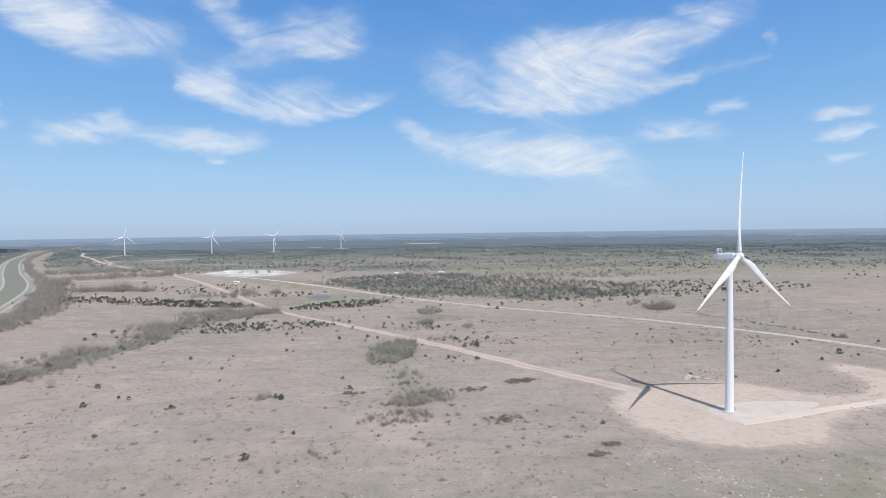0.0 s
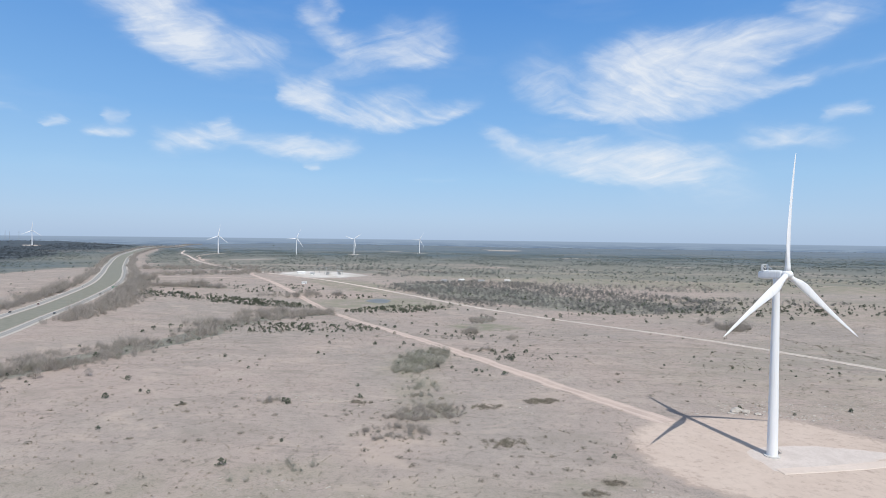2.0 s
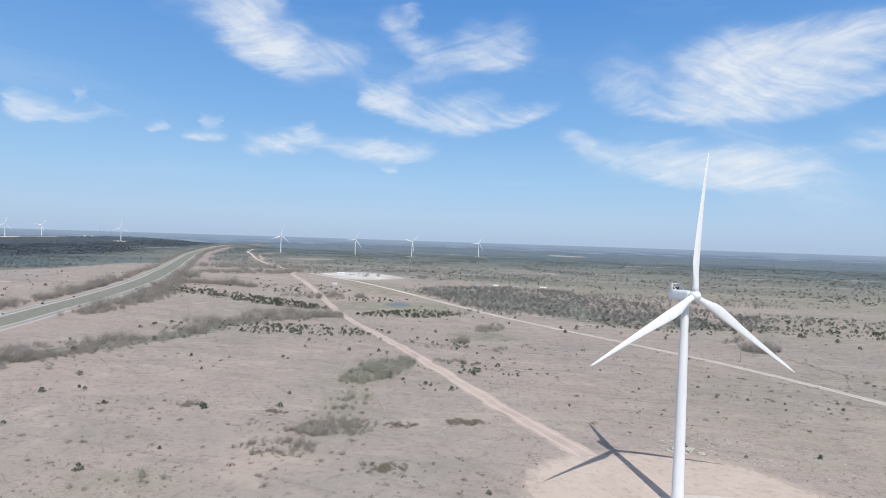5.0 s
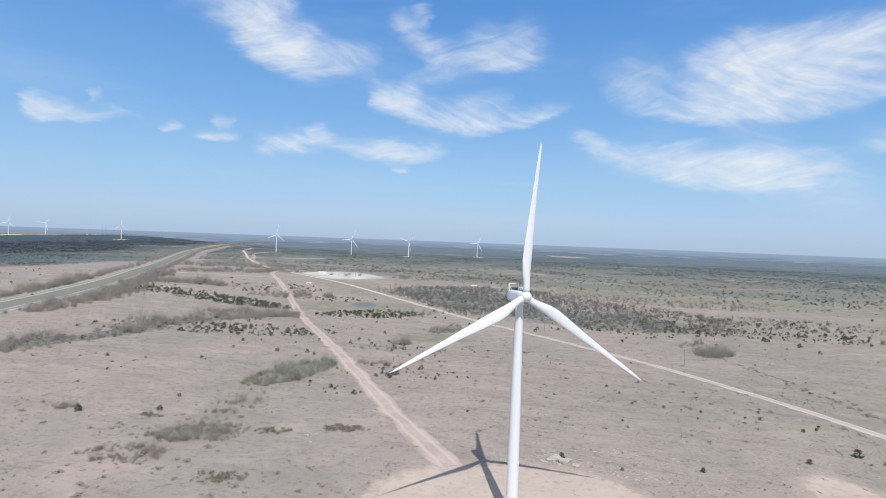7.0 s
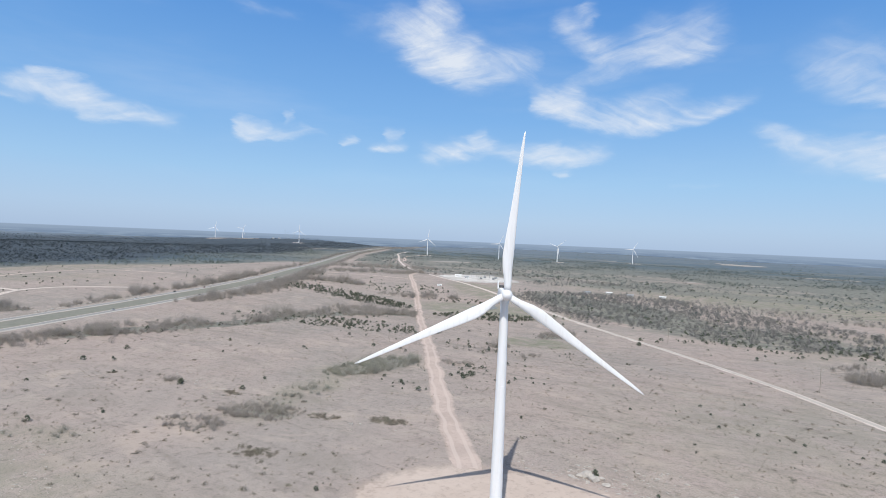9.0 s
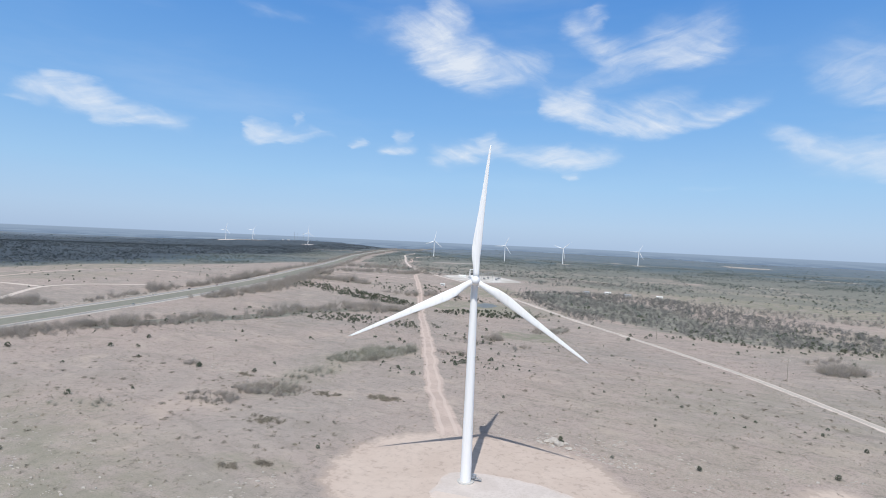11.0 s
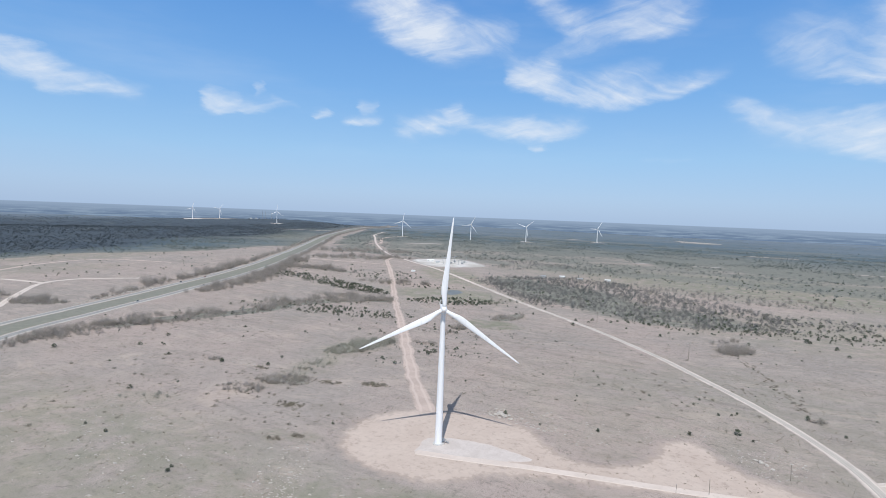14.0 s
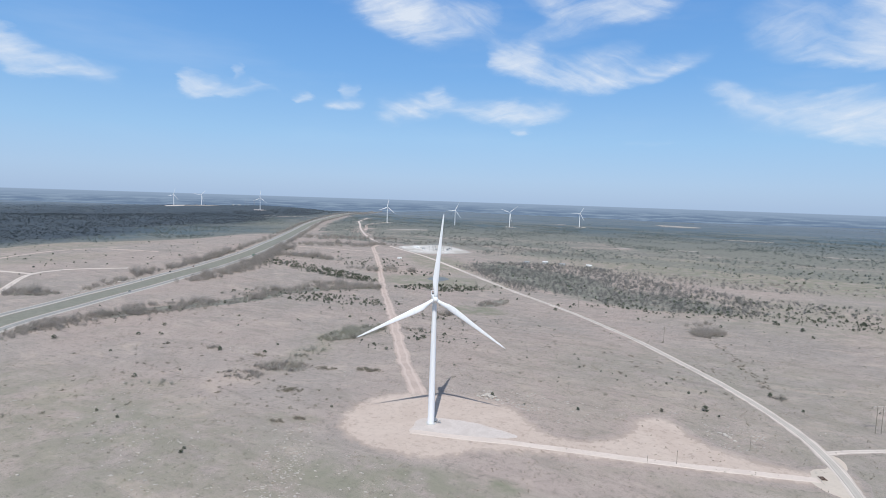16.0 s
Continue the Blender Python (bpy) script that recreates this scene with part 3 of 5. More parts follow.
def sheet(name, xs, ys, mat):
    gx, gy = np.meshgrid(xs, ys)
    gz = terrain(gx, gy)
    nx, ny = len(xs), len(ys)
    verts = np.stack([gx.ravel(), gy.ravel(), gz.ravel()], 1)
    i = (np.arange(ny - 1)[:, None] * nx + np.arange(nx - 1)[None, :]).ravel()
    faces = np.stack([i, i + 1, i + nx + 1, i + nx], 1)
    me = bpy.data.meshes.new(name)
    me.vertices.add(len(verts))
    me.vertices.foreach_set("co", verts.ravel())
    me.loops.add(faces.size)
    me.loops.foreach_set("vertex_index", faces.ravel())
    me.polygons.add(len(faces))
    me.polygons.foreach_set("loop_start", np.arange(0, faces.size, 4))
    me.polygons.foreach_set("use_smooth", np.ones(len(faces), dtype=bool))
    me.update(calc_edges=True)
    col = me.color_attributes.new("cover", "FLOAT_COLOR", "POINT")
    x, y = verts[:, 0], verts[:, 1]
    rgba = np.stack([wooded(x, y), blotches(x, y, GREEN), blotches(x, y, ROCKY), np.ones(len(x))], 1)
    col.data.foreach_set("color", rgba.ravel().astype(np.float32))
    reg = me.color_attributes.new("region", "FLOAT_COLOR", "POINT")
    # red and green rise towards far ground and drive its haze tint
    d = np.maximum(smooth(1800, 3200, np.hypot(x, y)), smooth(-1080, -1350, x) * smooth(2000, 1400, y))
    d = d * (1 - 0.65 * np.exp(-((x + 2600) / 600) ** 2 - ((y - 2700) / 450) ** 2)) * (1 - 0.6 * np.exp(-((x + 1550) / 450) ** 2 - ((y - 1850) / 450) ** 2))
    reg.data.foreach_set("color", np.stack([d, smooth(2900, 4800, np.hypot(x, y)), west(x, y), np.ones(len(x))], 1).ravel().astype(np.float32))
    me.materials.append(mat)
    return new(name, me)


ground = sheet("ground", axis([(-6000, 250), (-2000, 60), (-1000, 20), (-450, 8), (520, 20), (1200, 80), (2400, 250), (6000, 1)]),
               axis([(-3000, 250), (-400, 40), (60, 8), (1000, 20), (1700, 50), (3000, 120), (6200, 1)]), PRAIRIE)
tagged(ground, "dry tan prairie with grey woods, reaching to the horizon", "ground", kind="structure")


def ribbon(name, points, width, mat, lift, label, category, shift=0.0, step=7.0, ragged=0.0, kind="structure", until=1e9):
    line = beside(spline(points, step), shift)
    widths = width if isinstance(width, tuple) else (width, width)
    cols = 9
    g = np.gradient(line, axis=0)
    g /= np.linalg.norm(g, axis=1)[:, None]
    side = np.stack([-g[:, 1], g[:, 0]], 1)
    verts, across = [], []
    for i, (p, s) in enumerate(zip(line, side)):
        width = widths[0] + (widths[1] - widths[0]) * min(1.0, i / len(line) * 3)
        wl = width / 2 + ragged * noise.noise((i * 0.31, 3.1, shift))
        wr = width / 2 + ragged * noise.noise((i * 0.29, 9.7, shift))
        for k in range(cols):
            t = k / (cols - 1)
            q = p + s * (wl * (1 - t) - wr * t)
            rise = (-0.06 if k in (0, cols - 1) else lift + 0.1 * lift * math.sin(math.pi * t)) + 0.00025 * max(0.0, q[1] - 800)
            verts.append((q[0], q[1], float(terrain(q[0], q[1])) + rise))
            across.append(t)
    faces = [(i * cols + k, i * cols + k + 1, (i + 1) * cols + k + 1, (i + 1) * cols + k) for i in range(len(line) - 1) for k in range(cols - 1)]
    faces = [f[::-1] for f in faces]
    ob = put_mesh(name, verts, faces, mat)
    col = ob.data.color_attributes.new("across", "FLOAT_COLOR", "POINT")
    a = np.array(across)
    col.data.foreach_set("color", np.stack([a, a, a, np.ones(len(a))], 1).ravel().astype(np.float32))
    return tagged(ob, label, category, kind=kind)


def patch(name, outline, mat, lift, label, category, ragged=1.0, step=4.0, kind="structure", worn=0.0):
    """A flat cover on the ground with an uneven rim and a thin sloping edge; worn: the width in which it gives way to grass."""
    o = list(outline)
    line = spline(o[-2:] + o + o[:2], step)
    first = int(np.argmin(np.linalg.norm(line - np.array(o[0], float), axis=1)))
    ends = np.linalg.norm(line - np.array(o[0], float), axis=1)
    ends[:first + 3] = 1e9
    line = line[first:int(np.argmin(ends))]
    turned = np.roll(line, -1, 0)
    clockwise = np.sum(line[:, 0] * turned[:, 1] - line[:, 1] * turned[:, 0]) < 0
    g = turned - np.roll(line, 1, 0)
    g /= np.linalg.norm(g, axis=1)[:, None]
    outward = np.stack([g[:, 1], -g[:, 0]], 1) * (-1 if clockwise else 1)
    bm = bmesh.new()
    shade_of = bm.verts.layers.float_color.new("rim")
    loops = [[], [], []]
    for p, d in zip(line, outward):
        uneven = ragged * (noise.noise((p[0] * 0.12, p[1] * 0.12, 1.0)) + 0.6 * noise.noise((p[0] * 0.5, p[1] * 0.5, 4.0)))
        for loop, reach, up, rim in zip(loops, (1.5 * worn + 0.8, 1.5 * worn, -worn), (-0.05, 0.3 * lift if worn else lift, lift), (1.0, 1.0, 0.0)):
            q = p + d * (uneven + reach)
            v = bm.verts.new((q[0], q[1], float(terrain(q[0], q[1])) + up))
            v[shade_of] = (rim, rim, rim, 1.0)
            loop.append(v)
    skirt, edge, inner = loops
    if not worn:
        for v in inner:
            bm.verts.remove(v)
    rings = [(skirt, edge), (edge, inner)] if worn else [(skirt, edge)]
    last = inner if worn else edge
    bmesh.ops.triangle_fill(bm, edges=[bm.edges.new((a, b)) for a, b in zip(last, last[1:] + last[:1])], use_beauty=True)
    for lo, hi in rings:
        for k in range(len(lo)):
            j = (k + 1) % len(lo)
            bm.faces.new((hi[k], lo[k], lo[j], hi[j]))
    bmesh.ops.recalc_face_normals(bm, faces=bm.faces)
    if sum(f.normal.z * f.calc_area() for f in bm.faces) < 0:
        bmesh.ops.reverse_faces(bm, faces=bm.faces)
    me = bpy.data.meshes.new(name)
    bm.to_mesh(me)
    bm.free()
    me.materials.append(mat)
    return tagged(new(name, me), label, category, kind=kind)


# ---- roads and pads ----
PAD = [(101, 247), (91, 267), (90, 291), (107, 319), (145, 334), (178, 334), (191, 322), (206, 310), (220, 306), (236, 310), (248, 321), (257, 340), (256, 360),
       (263, 370), (275, 372), (285, 359), (299, 346), (315, 339), (335, 338), (352, 340), (364, 352), (371, 335), (366, 322), (352, 324), (315, 312), (275, 299),
       (232, 284), (191, 266), (179, 249), (164, 238), (141, 233), (117, 236)]
patch("turbine_pad", PAD, PAD_DIRT, 0.22, "pinkish graded bare dirt pad round the turbine", "dirt pad", 1.8, 2.5, worn=4.0)
SLAB = [(142, 262), (139, 271), (136, 281), (146, 290), (165, 296), (182, 296), (199, 294), (196, 287), (176, 276), (158, 268)]
patch("gravel_apron", SLAB, CRUSHED, 0.30, "pale grey crushed stone apron beside the tower", "gravel apron", 1.0, 3.0, worn=2.6)
ribbon("gravel_strip", [(142, 263), (160, 268.5), (180, 275.5), (200, 282.5), (229, 291.5), (274, 304.5), (315, 318), (354, 332)], 7.0, STRIP, 0.36,
       "pale compacted gravel drive across the pad", "gravel drive", ragged=0.8, step=4.0)
ribbon("dirt_trail", TRAIL, (15.5, 12.5), TRAIL_DIRT, 0.18, "straight reddish dirt trail cut through grass", "dirt trail", shift=1.5, ragged=2.5, step=5.0)
ribbon("gravel_road", ROAD, 9.6, GRAVEL, 0.28, "pale gravel county road with worn wheel tracks", "gravel road", ragged=0.7)
ribbon("road_crown", ROAD[1:12], 5.2, ROAD_GREY, 0.38, "greyer packed middle of the gravel road", "gravel road", ragged=0.5)
patch("junction_apron", [(350, 327), (352, 341), (361, 352), (361, 366), (363, 372), (366, 366), (367, 350), (370, 330), (365, 319)], GRAVEL_PLAIN, 0.25,
      "pale gravel flare where the drive meets the road", "gravel apron", 1.0, 3.0, worn=1.5)
ribbon("gravel_side_road", [(360, 373), (373, 384), (393, 399), (440, 432), (520, 480), (700, 560)], 6.0, GRAVEL, 0.24, "pale gravel side road at the junction", "gravel road", ragged=0.6)
ribbon("gravel_lane", LEFT_ROAD, 10.0, TRAIL_DIRT, 0.3, "pale dirt lane over the far pasture", "dirt lane", ragged=1.0)
ribbon("gravel_lane", LEFT_LANE, 10.5, GRAVEL, 0.3, "pale gravel lane beside the highway", "gravel lane", ragged=0.8)
ribbon("gravel_lane", LEFT_SPUR, 10.0, GRAVEL, 0.34, "pale gravel lane ending in a field", "gravel lane", ragged=0.8)
ribbon("gravel_lane", [(-1100, 1796), (-1120, 1850), (-1180, 1930), (-1290, 2090), (-1330, 2290)], 14.0, TRAIL_DIRT, 0.6, "pale dirt access lane to a far turbine", "dirt lane", ragged=1.0)
ribbon("gravel_lane", [(-757, 1010), (-640, 1040), (-520, 1075), (-470, 1060)], 9.0, TRAIL_DIRT, 0.4, "pale bare dirt lane between fields", "dirt lane", ragged=2.0)
ribbon("highway_median", HIGHWAY, 32.0, MEDIAN_GRASS, 0.15, "green grass median between highway carriageways", "median", shift=23.0, step=14.0)
for shift in (0.0, 46.0):
    ribbon("highway_shoulder", HIGHWAY, 14.0, SHOULDER, 0.22, "pale worn shoulders of the highway", "road shoulder", shift=shift, step=14.0)
    ribbon("highway_carriageway", HIGHWAY, 9.0, CONCRETE_ROAD, 0.30, "grey concrete carriageway of a divided highway", "highway", shift=shift, step=14.0)
patch("substation_yard", [(-545, 1262), (-545, 1360), (-500, 1420), (-420, 1370), (-345, 1285), (-381, 1185), (-438, 1168)], YARD_STONE, 0.5,
      "white crushed stone yard of a substation", "gravel yard", 3.0, 12.0, worn=9.0)
for x, y, rx, ry, turn in ((300, 2750, 90, 30, 0), (120, 1900, 45, 14, 20), (-60, 1830, 30, 12, 60), (-150, 3900, 120, 50, 0), (560, 2050, 60, 15, 10), (-3300, 2650, 160, 50, 20), (900, 2300, 90, 14, 0),
                           (-2050, 2350, 150, 18, 40), (-820, 3500, 50, 25, 0), (-1000, 2010, 90, 30, 50)):
    c, s = math.cos(radians(turn)), math.sin(radians(turn))
    rim = [(x + c * rx * math.cos(a) * (1 + 0.3 * math.sin(3 * a + x)) - s * ry * math.sin(a), y + s * rx * math.cos(a) + c * ry * math.sin(a) * (1 + 0.3 * math.cos(2 * a))) for a in [k * math.pi / 6 for k in range(12)]]
    patch("bare_clearing", rim, CLEARING, 1.2, "pale bare clearing in the far woods", "clearing", 4.0, 14.0, worn=5.0)
patch("pond", [(-218, 872), (-204, 900), (-182, 890), (-186, 858)], WATER, 0.35, "small blue farm pond in the hollow", "pond", 3.0, 6.0)

# ---- wind turbines ----
HUB, BLADE = 80.0, 52.5


def blade_mesh():
    """A twisted, tapered blade along +z from its root flange; the broad face lies in the rotor's plane."""
    stations = [(0.0, 2.3, 1.0, 0), (1.6, 2.3, 1.0, 0), (4.0, 2.6, 0.72, 16), (7.5, 3.45, 0.42, 15), (11.0, 3.85, 0.30, 12), (16.0, 3.45, 0.25, 9), (24.0, 2.6, 0.21, 6),
                (32.0, 1.95, 0.19, 3.5), (40.0, 1.4, 0.17, 1.5), (46.0, 1.0, 0.16, 0.5), (49.5, 0.66, 0.15, 0), (51.1, 0.22, 0.15, 0)]
    n, bm, loops = 20, bmesh.new(), []
    for z, chord, ratio, twist in stations:
        loop = []
        for k in range(n):
            a = 2 * math.pi * k / n
            foil = 0.5 * (1 - ratio) + 0.0
            x = 0.5 * chord * math.cos(a) - chord * 0.26 * min(1.0, max(0.0, (1 - ratio) / 0.6))
            t = 0.5 * chord * ratio * math.sin(a)
            t *= 1 + foil * 0.9 * math.cos(a)
            c, s = math.cos(radians(twist + 3)), math.sin(radians(twist + 3))
            bend = -1.6 * (z / BLADE) ** 2
            loop.append(bm.verts.new((x * c - t * s, x * s + t * c + bend, z)))
        loops.append(loop)
    for lo, hi in zip(loops, loops[1:]):
        for k in range(n):
            bm.faces.new((lo[k], lo[(k + 1) % n], hi[(k + 1) % n], hi[k]))
    bm.faces.new(loops[0][::-1])
    bm.faces.new(loops[-1])
    me = bpy.data.meshes.new("blade")
    bm.to_mesh(me)
    bm.free()
    me.materials.append(PAINT)
    me.polygons.foreach_set("use_smooth", np.ones(len(me.polygons), dtype=bool))
    return me


BLADE_MESH = blade_mesh()


def turbine(place, facing, phase, label, detailed=False):
    """A three-bladed turbine. facing: turn of the rotor's front from -y; phase: degrees of the upper blade from upright."""
    top = thing("wind_turbine", label, "wind turbine", place, 0.0, "wind turbines of the farm")
    n = 48 if detailed else 20
    heights = [0.35, 22.0, 50.0, 77.6]
    radii = [2.2, 1.98, 1.68, 1.32]
    for i in range(3):
        bm = bmesh.new()
        lathe(bm, [(radii[i], heights[i]), (radii[i + 1], heights[i + 1] - 0.12), (radii[i + 1] + 0.05, heights[i + 1] - 0.12), (radii[i + 1] + 0.05, heights[i + 1])], n)
        part("tower_section", bm, PAINT, top, smooth=False)
    if detailed:
        bm = bmesh.new()
        lathe(bm, [(3.3, -0.4), (3.3, 0.42), (3.15, 0.5), (2.2, 0.5)], n)
        part("base_ring", bm, CONCRETE, top, "pale concrete foundation ring")
        turn = Matrix.Rotation(radians(40), 4, "Z")
        bm = bmesh.new()
        box(bm, (0.12, 1.0, 2.3), turn @ Vector((2.17, 0, 3.1)), turn, 0.04)
        part("door", bm, STEEL, top, "grey steel access door")
        stair = part("stair", bmesh.new(), STEEL, top, "galvanised steel access stair")
        bm = bmesh.new()
        box(bm, (1.4, 1.5, 0.08), turn @ Vector((2.9, 0, 1.9)), turn)
        part("landing", bm, STEEL, stair)
        for k in range(8):
            bm = bmesh.new()
            box(bm, (0.3, 1.1, 0.05), turn @ Vector((3.75 + 0.33 * k, 0, 1.75 - 0.2 * k)), turn)
            part("tread", bm, STEEL, stair)
        for side in (-0.6, 0.6):
            bm = bmesh.new()
            rod(bm, turn @ Vector((3.6, side, 2.8)), turn @ Vector((6.3, side, 1.2)), 0.05)
            rod(bm, turn @ Vector((2.3, side, 2.95)), turn @ Vector((3.6, side, 2.8)), 0.05)
            rod(bm, turn @ Vector((3.6, side, 1.9)), turn @ Vector((6.3, side, 0.25)), 0.07)
            for x0, z0, z1 in ((2.4, 1.9, 2.95), (3.6, 0.35, 2.8), (6.3, 0.2, 1.2)):
                rod(bm, turn @ Vector((x0, side, z0)), turn @ Vector((x0, side, z1)), 0.05)
            part("handrail", bm, STEEL, stair)
        bm = bmesh.new()
        box(bm, (1.6, 1.1, 1.5), Matrix.Rotation(radians(75), 4, "Z") @ Vector((4.6, 0, 0.95)), Matrix.Rotation(radians(75), 4, "Z"), 0.06)
        part("switch_cabinet", bm, STEEL, top, "small grey switch cabinet")
    head = Matrix.Translation((0, 0, HUB)) @ Matrix.Rotation(radians(facing), 4, "Z") @ Matrix.Rotation(radians(-4), 4, "X")
    bm = bmesh.new()
    # nacelle: long box, tapered towards its tail, edges rounded
    rings = [(-3.1, 1.35, 1.45), (-2.6, 1.7, 1.75), (0.0, 1.85, 1.9), (4.5, 1.85, 1.85), (7.2, 1.6, 1.55), (7.7, 1.3, 1.25)]
    loops = []
    for y, hw, hh in rings:
        loop = []
        for k in range(24):
            a = 2 * math.pi * k / 24
            cx, cz = math.cos(a), math.sin(a)
            q = 1.0 / (abs(cx) ** 5 + abs(cz) ** 5) ** 0.2
            loop.append(bm.verts.new((hw * cx * q, y, hh * cz * q)))
        loops.append(loop)
    for lo, hi in zip(loops, loops[1:]):
        for k in range(24):
            bm.faces.new((lo[k], lo[(k + 1) % 24], hi[(k + 1) % 24], hi[k]))
    bm.faces.new(loops[0][::-1])
    bm.faces.new(loops[-1])
    bmesh.ops.recalc_face_normals(bm, faces=bm.faces)
    nacelle = part("nacelle", bm, PAINT, top)
    nacelle.matrix_basis = head
    bm = bmesh.new()
    lathe(bm, [(1.45, -2.9), (1.5, -1.5)], 24)
    neck = part("yaw_collar", bm, PAINT, top)
    neck.matrix_basis = Matrix.Translation((0, 0, HUB))
    # cooler: open frame standing on the tail
    bm = bmesh.new()
    for x in (-1.75, 1.75):
        box(bm, (0.30, 0.8, 2.7), (x, 5.2, 3.05), bevel=0.05)
        rod(bm, (x, 5.2, 4.1), (x, 2.6, 1.8), 0.10)
    box(bm, (3.78, 0.8, 0.3), (0, 5.2, 4.38), bevel=0.05)
    box(bm, (3.3, 0.7, 0.25), (0, 5.2, 1.95), bevel=0.05)
    cooler = part("cooler_frame", bm, PAINT, nacelle)
    if detailed:
        bm = bmesh.new()
        box(bm, (3.2, 0.25, 0.85), (0, 5.3, 2.5), bevel=0.04)
        part("cooler_core", bm, DARK_METAL, nacelle, "dark cooler radiator")
        bm = bmesh.new()
        for x in (-0.9, 0.9):
            rod(bm, (x, 6.7, 1.4), (x, 6.7, 3.4), 0.05)
        rod(bm, (-0.9, 6.7, 3.0), (0.9, 6.7, 3.0), 0.04)
        part("wind_sensor_mast", bm, STEEL, nacelle, "thin steel wind sensor mast")
        bm = bmesh.new()
        box(bm, (1.2, 1.4, 0.18), (0, 1.4, 1.92), bevel=0.04)
        part("roof_hatch", bm, PAINT, nacelle)
    spin = head @ Matrix.Translation((0, -4.7, 0))
    bm = bmesh.new()
    lathe(bm, [(1.35, -1.7), (1.75, -1.2), (1.85, 0.0), (1.75, 0.9), (1.35, 1.7), (0.7, 2.2), (0.05, 2.38)], 28)
    hub = part("hub", bm, PAINT, top, smooth=True)
    hub.matrix_basis = spin @ Matrix.Rotation(radians(90), 4, "X")
    for k in range(3):
        ob = new("blade", BLADE_MESH)
        ob.parent = top
        ob.matrix_basis = spin @ Matrix.Rotation(radians(phase + 120 * k), 4, "Y") @ Matrix.Rotation(radians(2.5), 4, "X") @ Matrix.Translation((0, 0, 1.4))
    return top


FACING = math.degrees(math.atan2(0.57, 0.82))
turbine((146, 280, 0.2), FACING, 4, "tall white three-bladed wind turbine on the dirt pad", True)
for (x, y), phase, turn, label in (
        ((-1333, 2301), 10, 8, "distant white wind turbine on a low rise"), ((-1077, 2559), 25, 3, "distant white wind turbine standing among dark woods"),
        ((-854, 2772), 50, -12, "distant white wind turbine on a thin pale pad"), ((-601, 3235), 30, 0, "distant white wind turbine on a pale clearing"),
        ((-2590, 2598), 5, 6, "distant white wind turbine on the mast hill"), ((-3560, 2870), 40, 0, "distant white wind turbine on the far ridge"),
        ((-3400, 2520), 15, 0, "distant white wind turbine beside a far clearing")):
    turbine((x, y, float(terrain(x, y)) - 0.3), FACING + turn, phase, label)
for x, y, r in ((-601, 3235, 34), (-854, 2772, 30), (-1333, 2301, 26), (-2590, 2598, 40), (-3560, 2870, 60), (-3400, 2520, 70)):
    ring = [(x + r * math.cos(a) * (1 + 0.25 * math.sin(3 * a + x)), y + 0.8 * r * math.sin(a)) for a in [k * math.pi / 5 for k in range(10)]]
    patch("turbine_pad", ring, CRUSHED, 1.0, "pale gravel pad under a distant turbine", "gravel pad", 3.0, 12.0, worn=3.0)


# ---- plants ----
rng = np.random.default_rng(7)


def tufts(points, heights, per, spread, size, lean, shape):
    """Joined leaf or twig triangles for many plants at once; shape gives the crown's half width at a height from 0 to 1."""
    n = len(points)
    idx = np.repeat(np.arange(n), per)
    m = len(idx)
    h = heights[idx]
    u = rng.random(m) ** 0.8
    ang = rng.random(m) * 2 * np.pi
    rad = shape(u) * (0.45 + 0.6 * rng.random(m)) * h * spread
    lump = 1 + 0.35 * np.sin(ang * 3 + idx * 1.7) * np.cos(u * 7 + idx)
    cx = points[idx, 0] + rad * lump * np.cos(ang)
    cy = points[idx, 1] + rad * lump * np.sin(ang)
    cz = terrain(points[:, 0], points[:, 1])[idx] + u * h
    c = np.stack([cx, cy, cz], 1)
    a = rng.normal(size=(m, 3))
    a[:, 2] = a[:, 2] * 0.6 + lean
    a /= np.linalg.norm(a, axis=1)[:, None]
    b = np.cross(a, rng.normal(size=(m, 3)))
    b /= np.linalg.norm(b, axis=1)[:, None]
    s = (size * (0.6 + 0.8 * rng.random(m)) * h)[:, None]
    return np.stack([c - a * s * 0.7 - b * s * 0.5, c - a * s * 0.5 + b * s * 0.55, c + a * s], 1)


def sprays(points, heights, per, thick):
    """Bare stems that fan out from the ground, two thin triangles each."""
    n = len(points)
    idx = np.repeat(np.arange(n), per)
    m = len(idx)
    h = heights[idx]
    ang = rng.random(m) * 2 * np.pi
    tilt = rng.random(m) ** 0.7 * 0.75
    z0 = terrain(points[:, 0], points[:, 1])[idx]
    start = rng.random(m) * 0.45
    ln = h * (0.55 + 0.5 * rng.random(m))
    d = np.stack([np.cos(ang) * np.sin(tilt), np.sin(ang) * np.sin(tilt), np.cos(tilt)], 1)
    base = np.stack([points[idx, 0], points[idx, 1], z0 - 0.15], 1) + rng.normal(size=(m, 3)) * np.stack([h * 0.13, h * 0.13, h * 0], 1)
    p0 = base + d * (ln * start)[:, None]
    d2 = d + rng.normal(size=(m, 3)) * 0.28
    p1 = p0 + d2 * (ln * (1 - start) * (0.5 + 0.5 * rng.random(m)))[:, None]
    sdir = np.cross(d2, rng.normal(size=(m, 3)))
    sdir /= np.linalg.norm(sdir, axis=1)[:, None]
    w0 = (thick * h * (0.5 + rng.random(m)))[:, None]
    return np.stack([p0 - sdir * w0, p0 + sdir * w0, p1], 1)


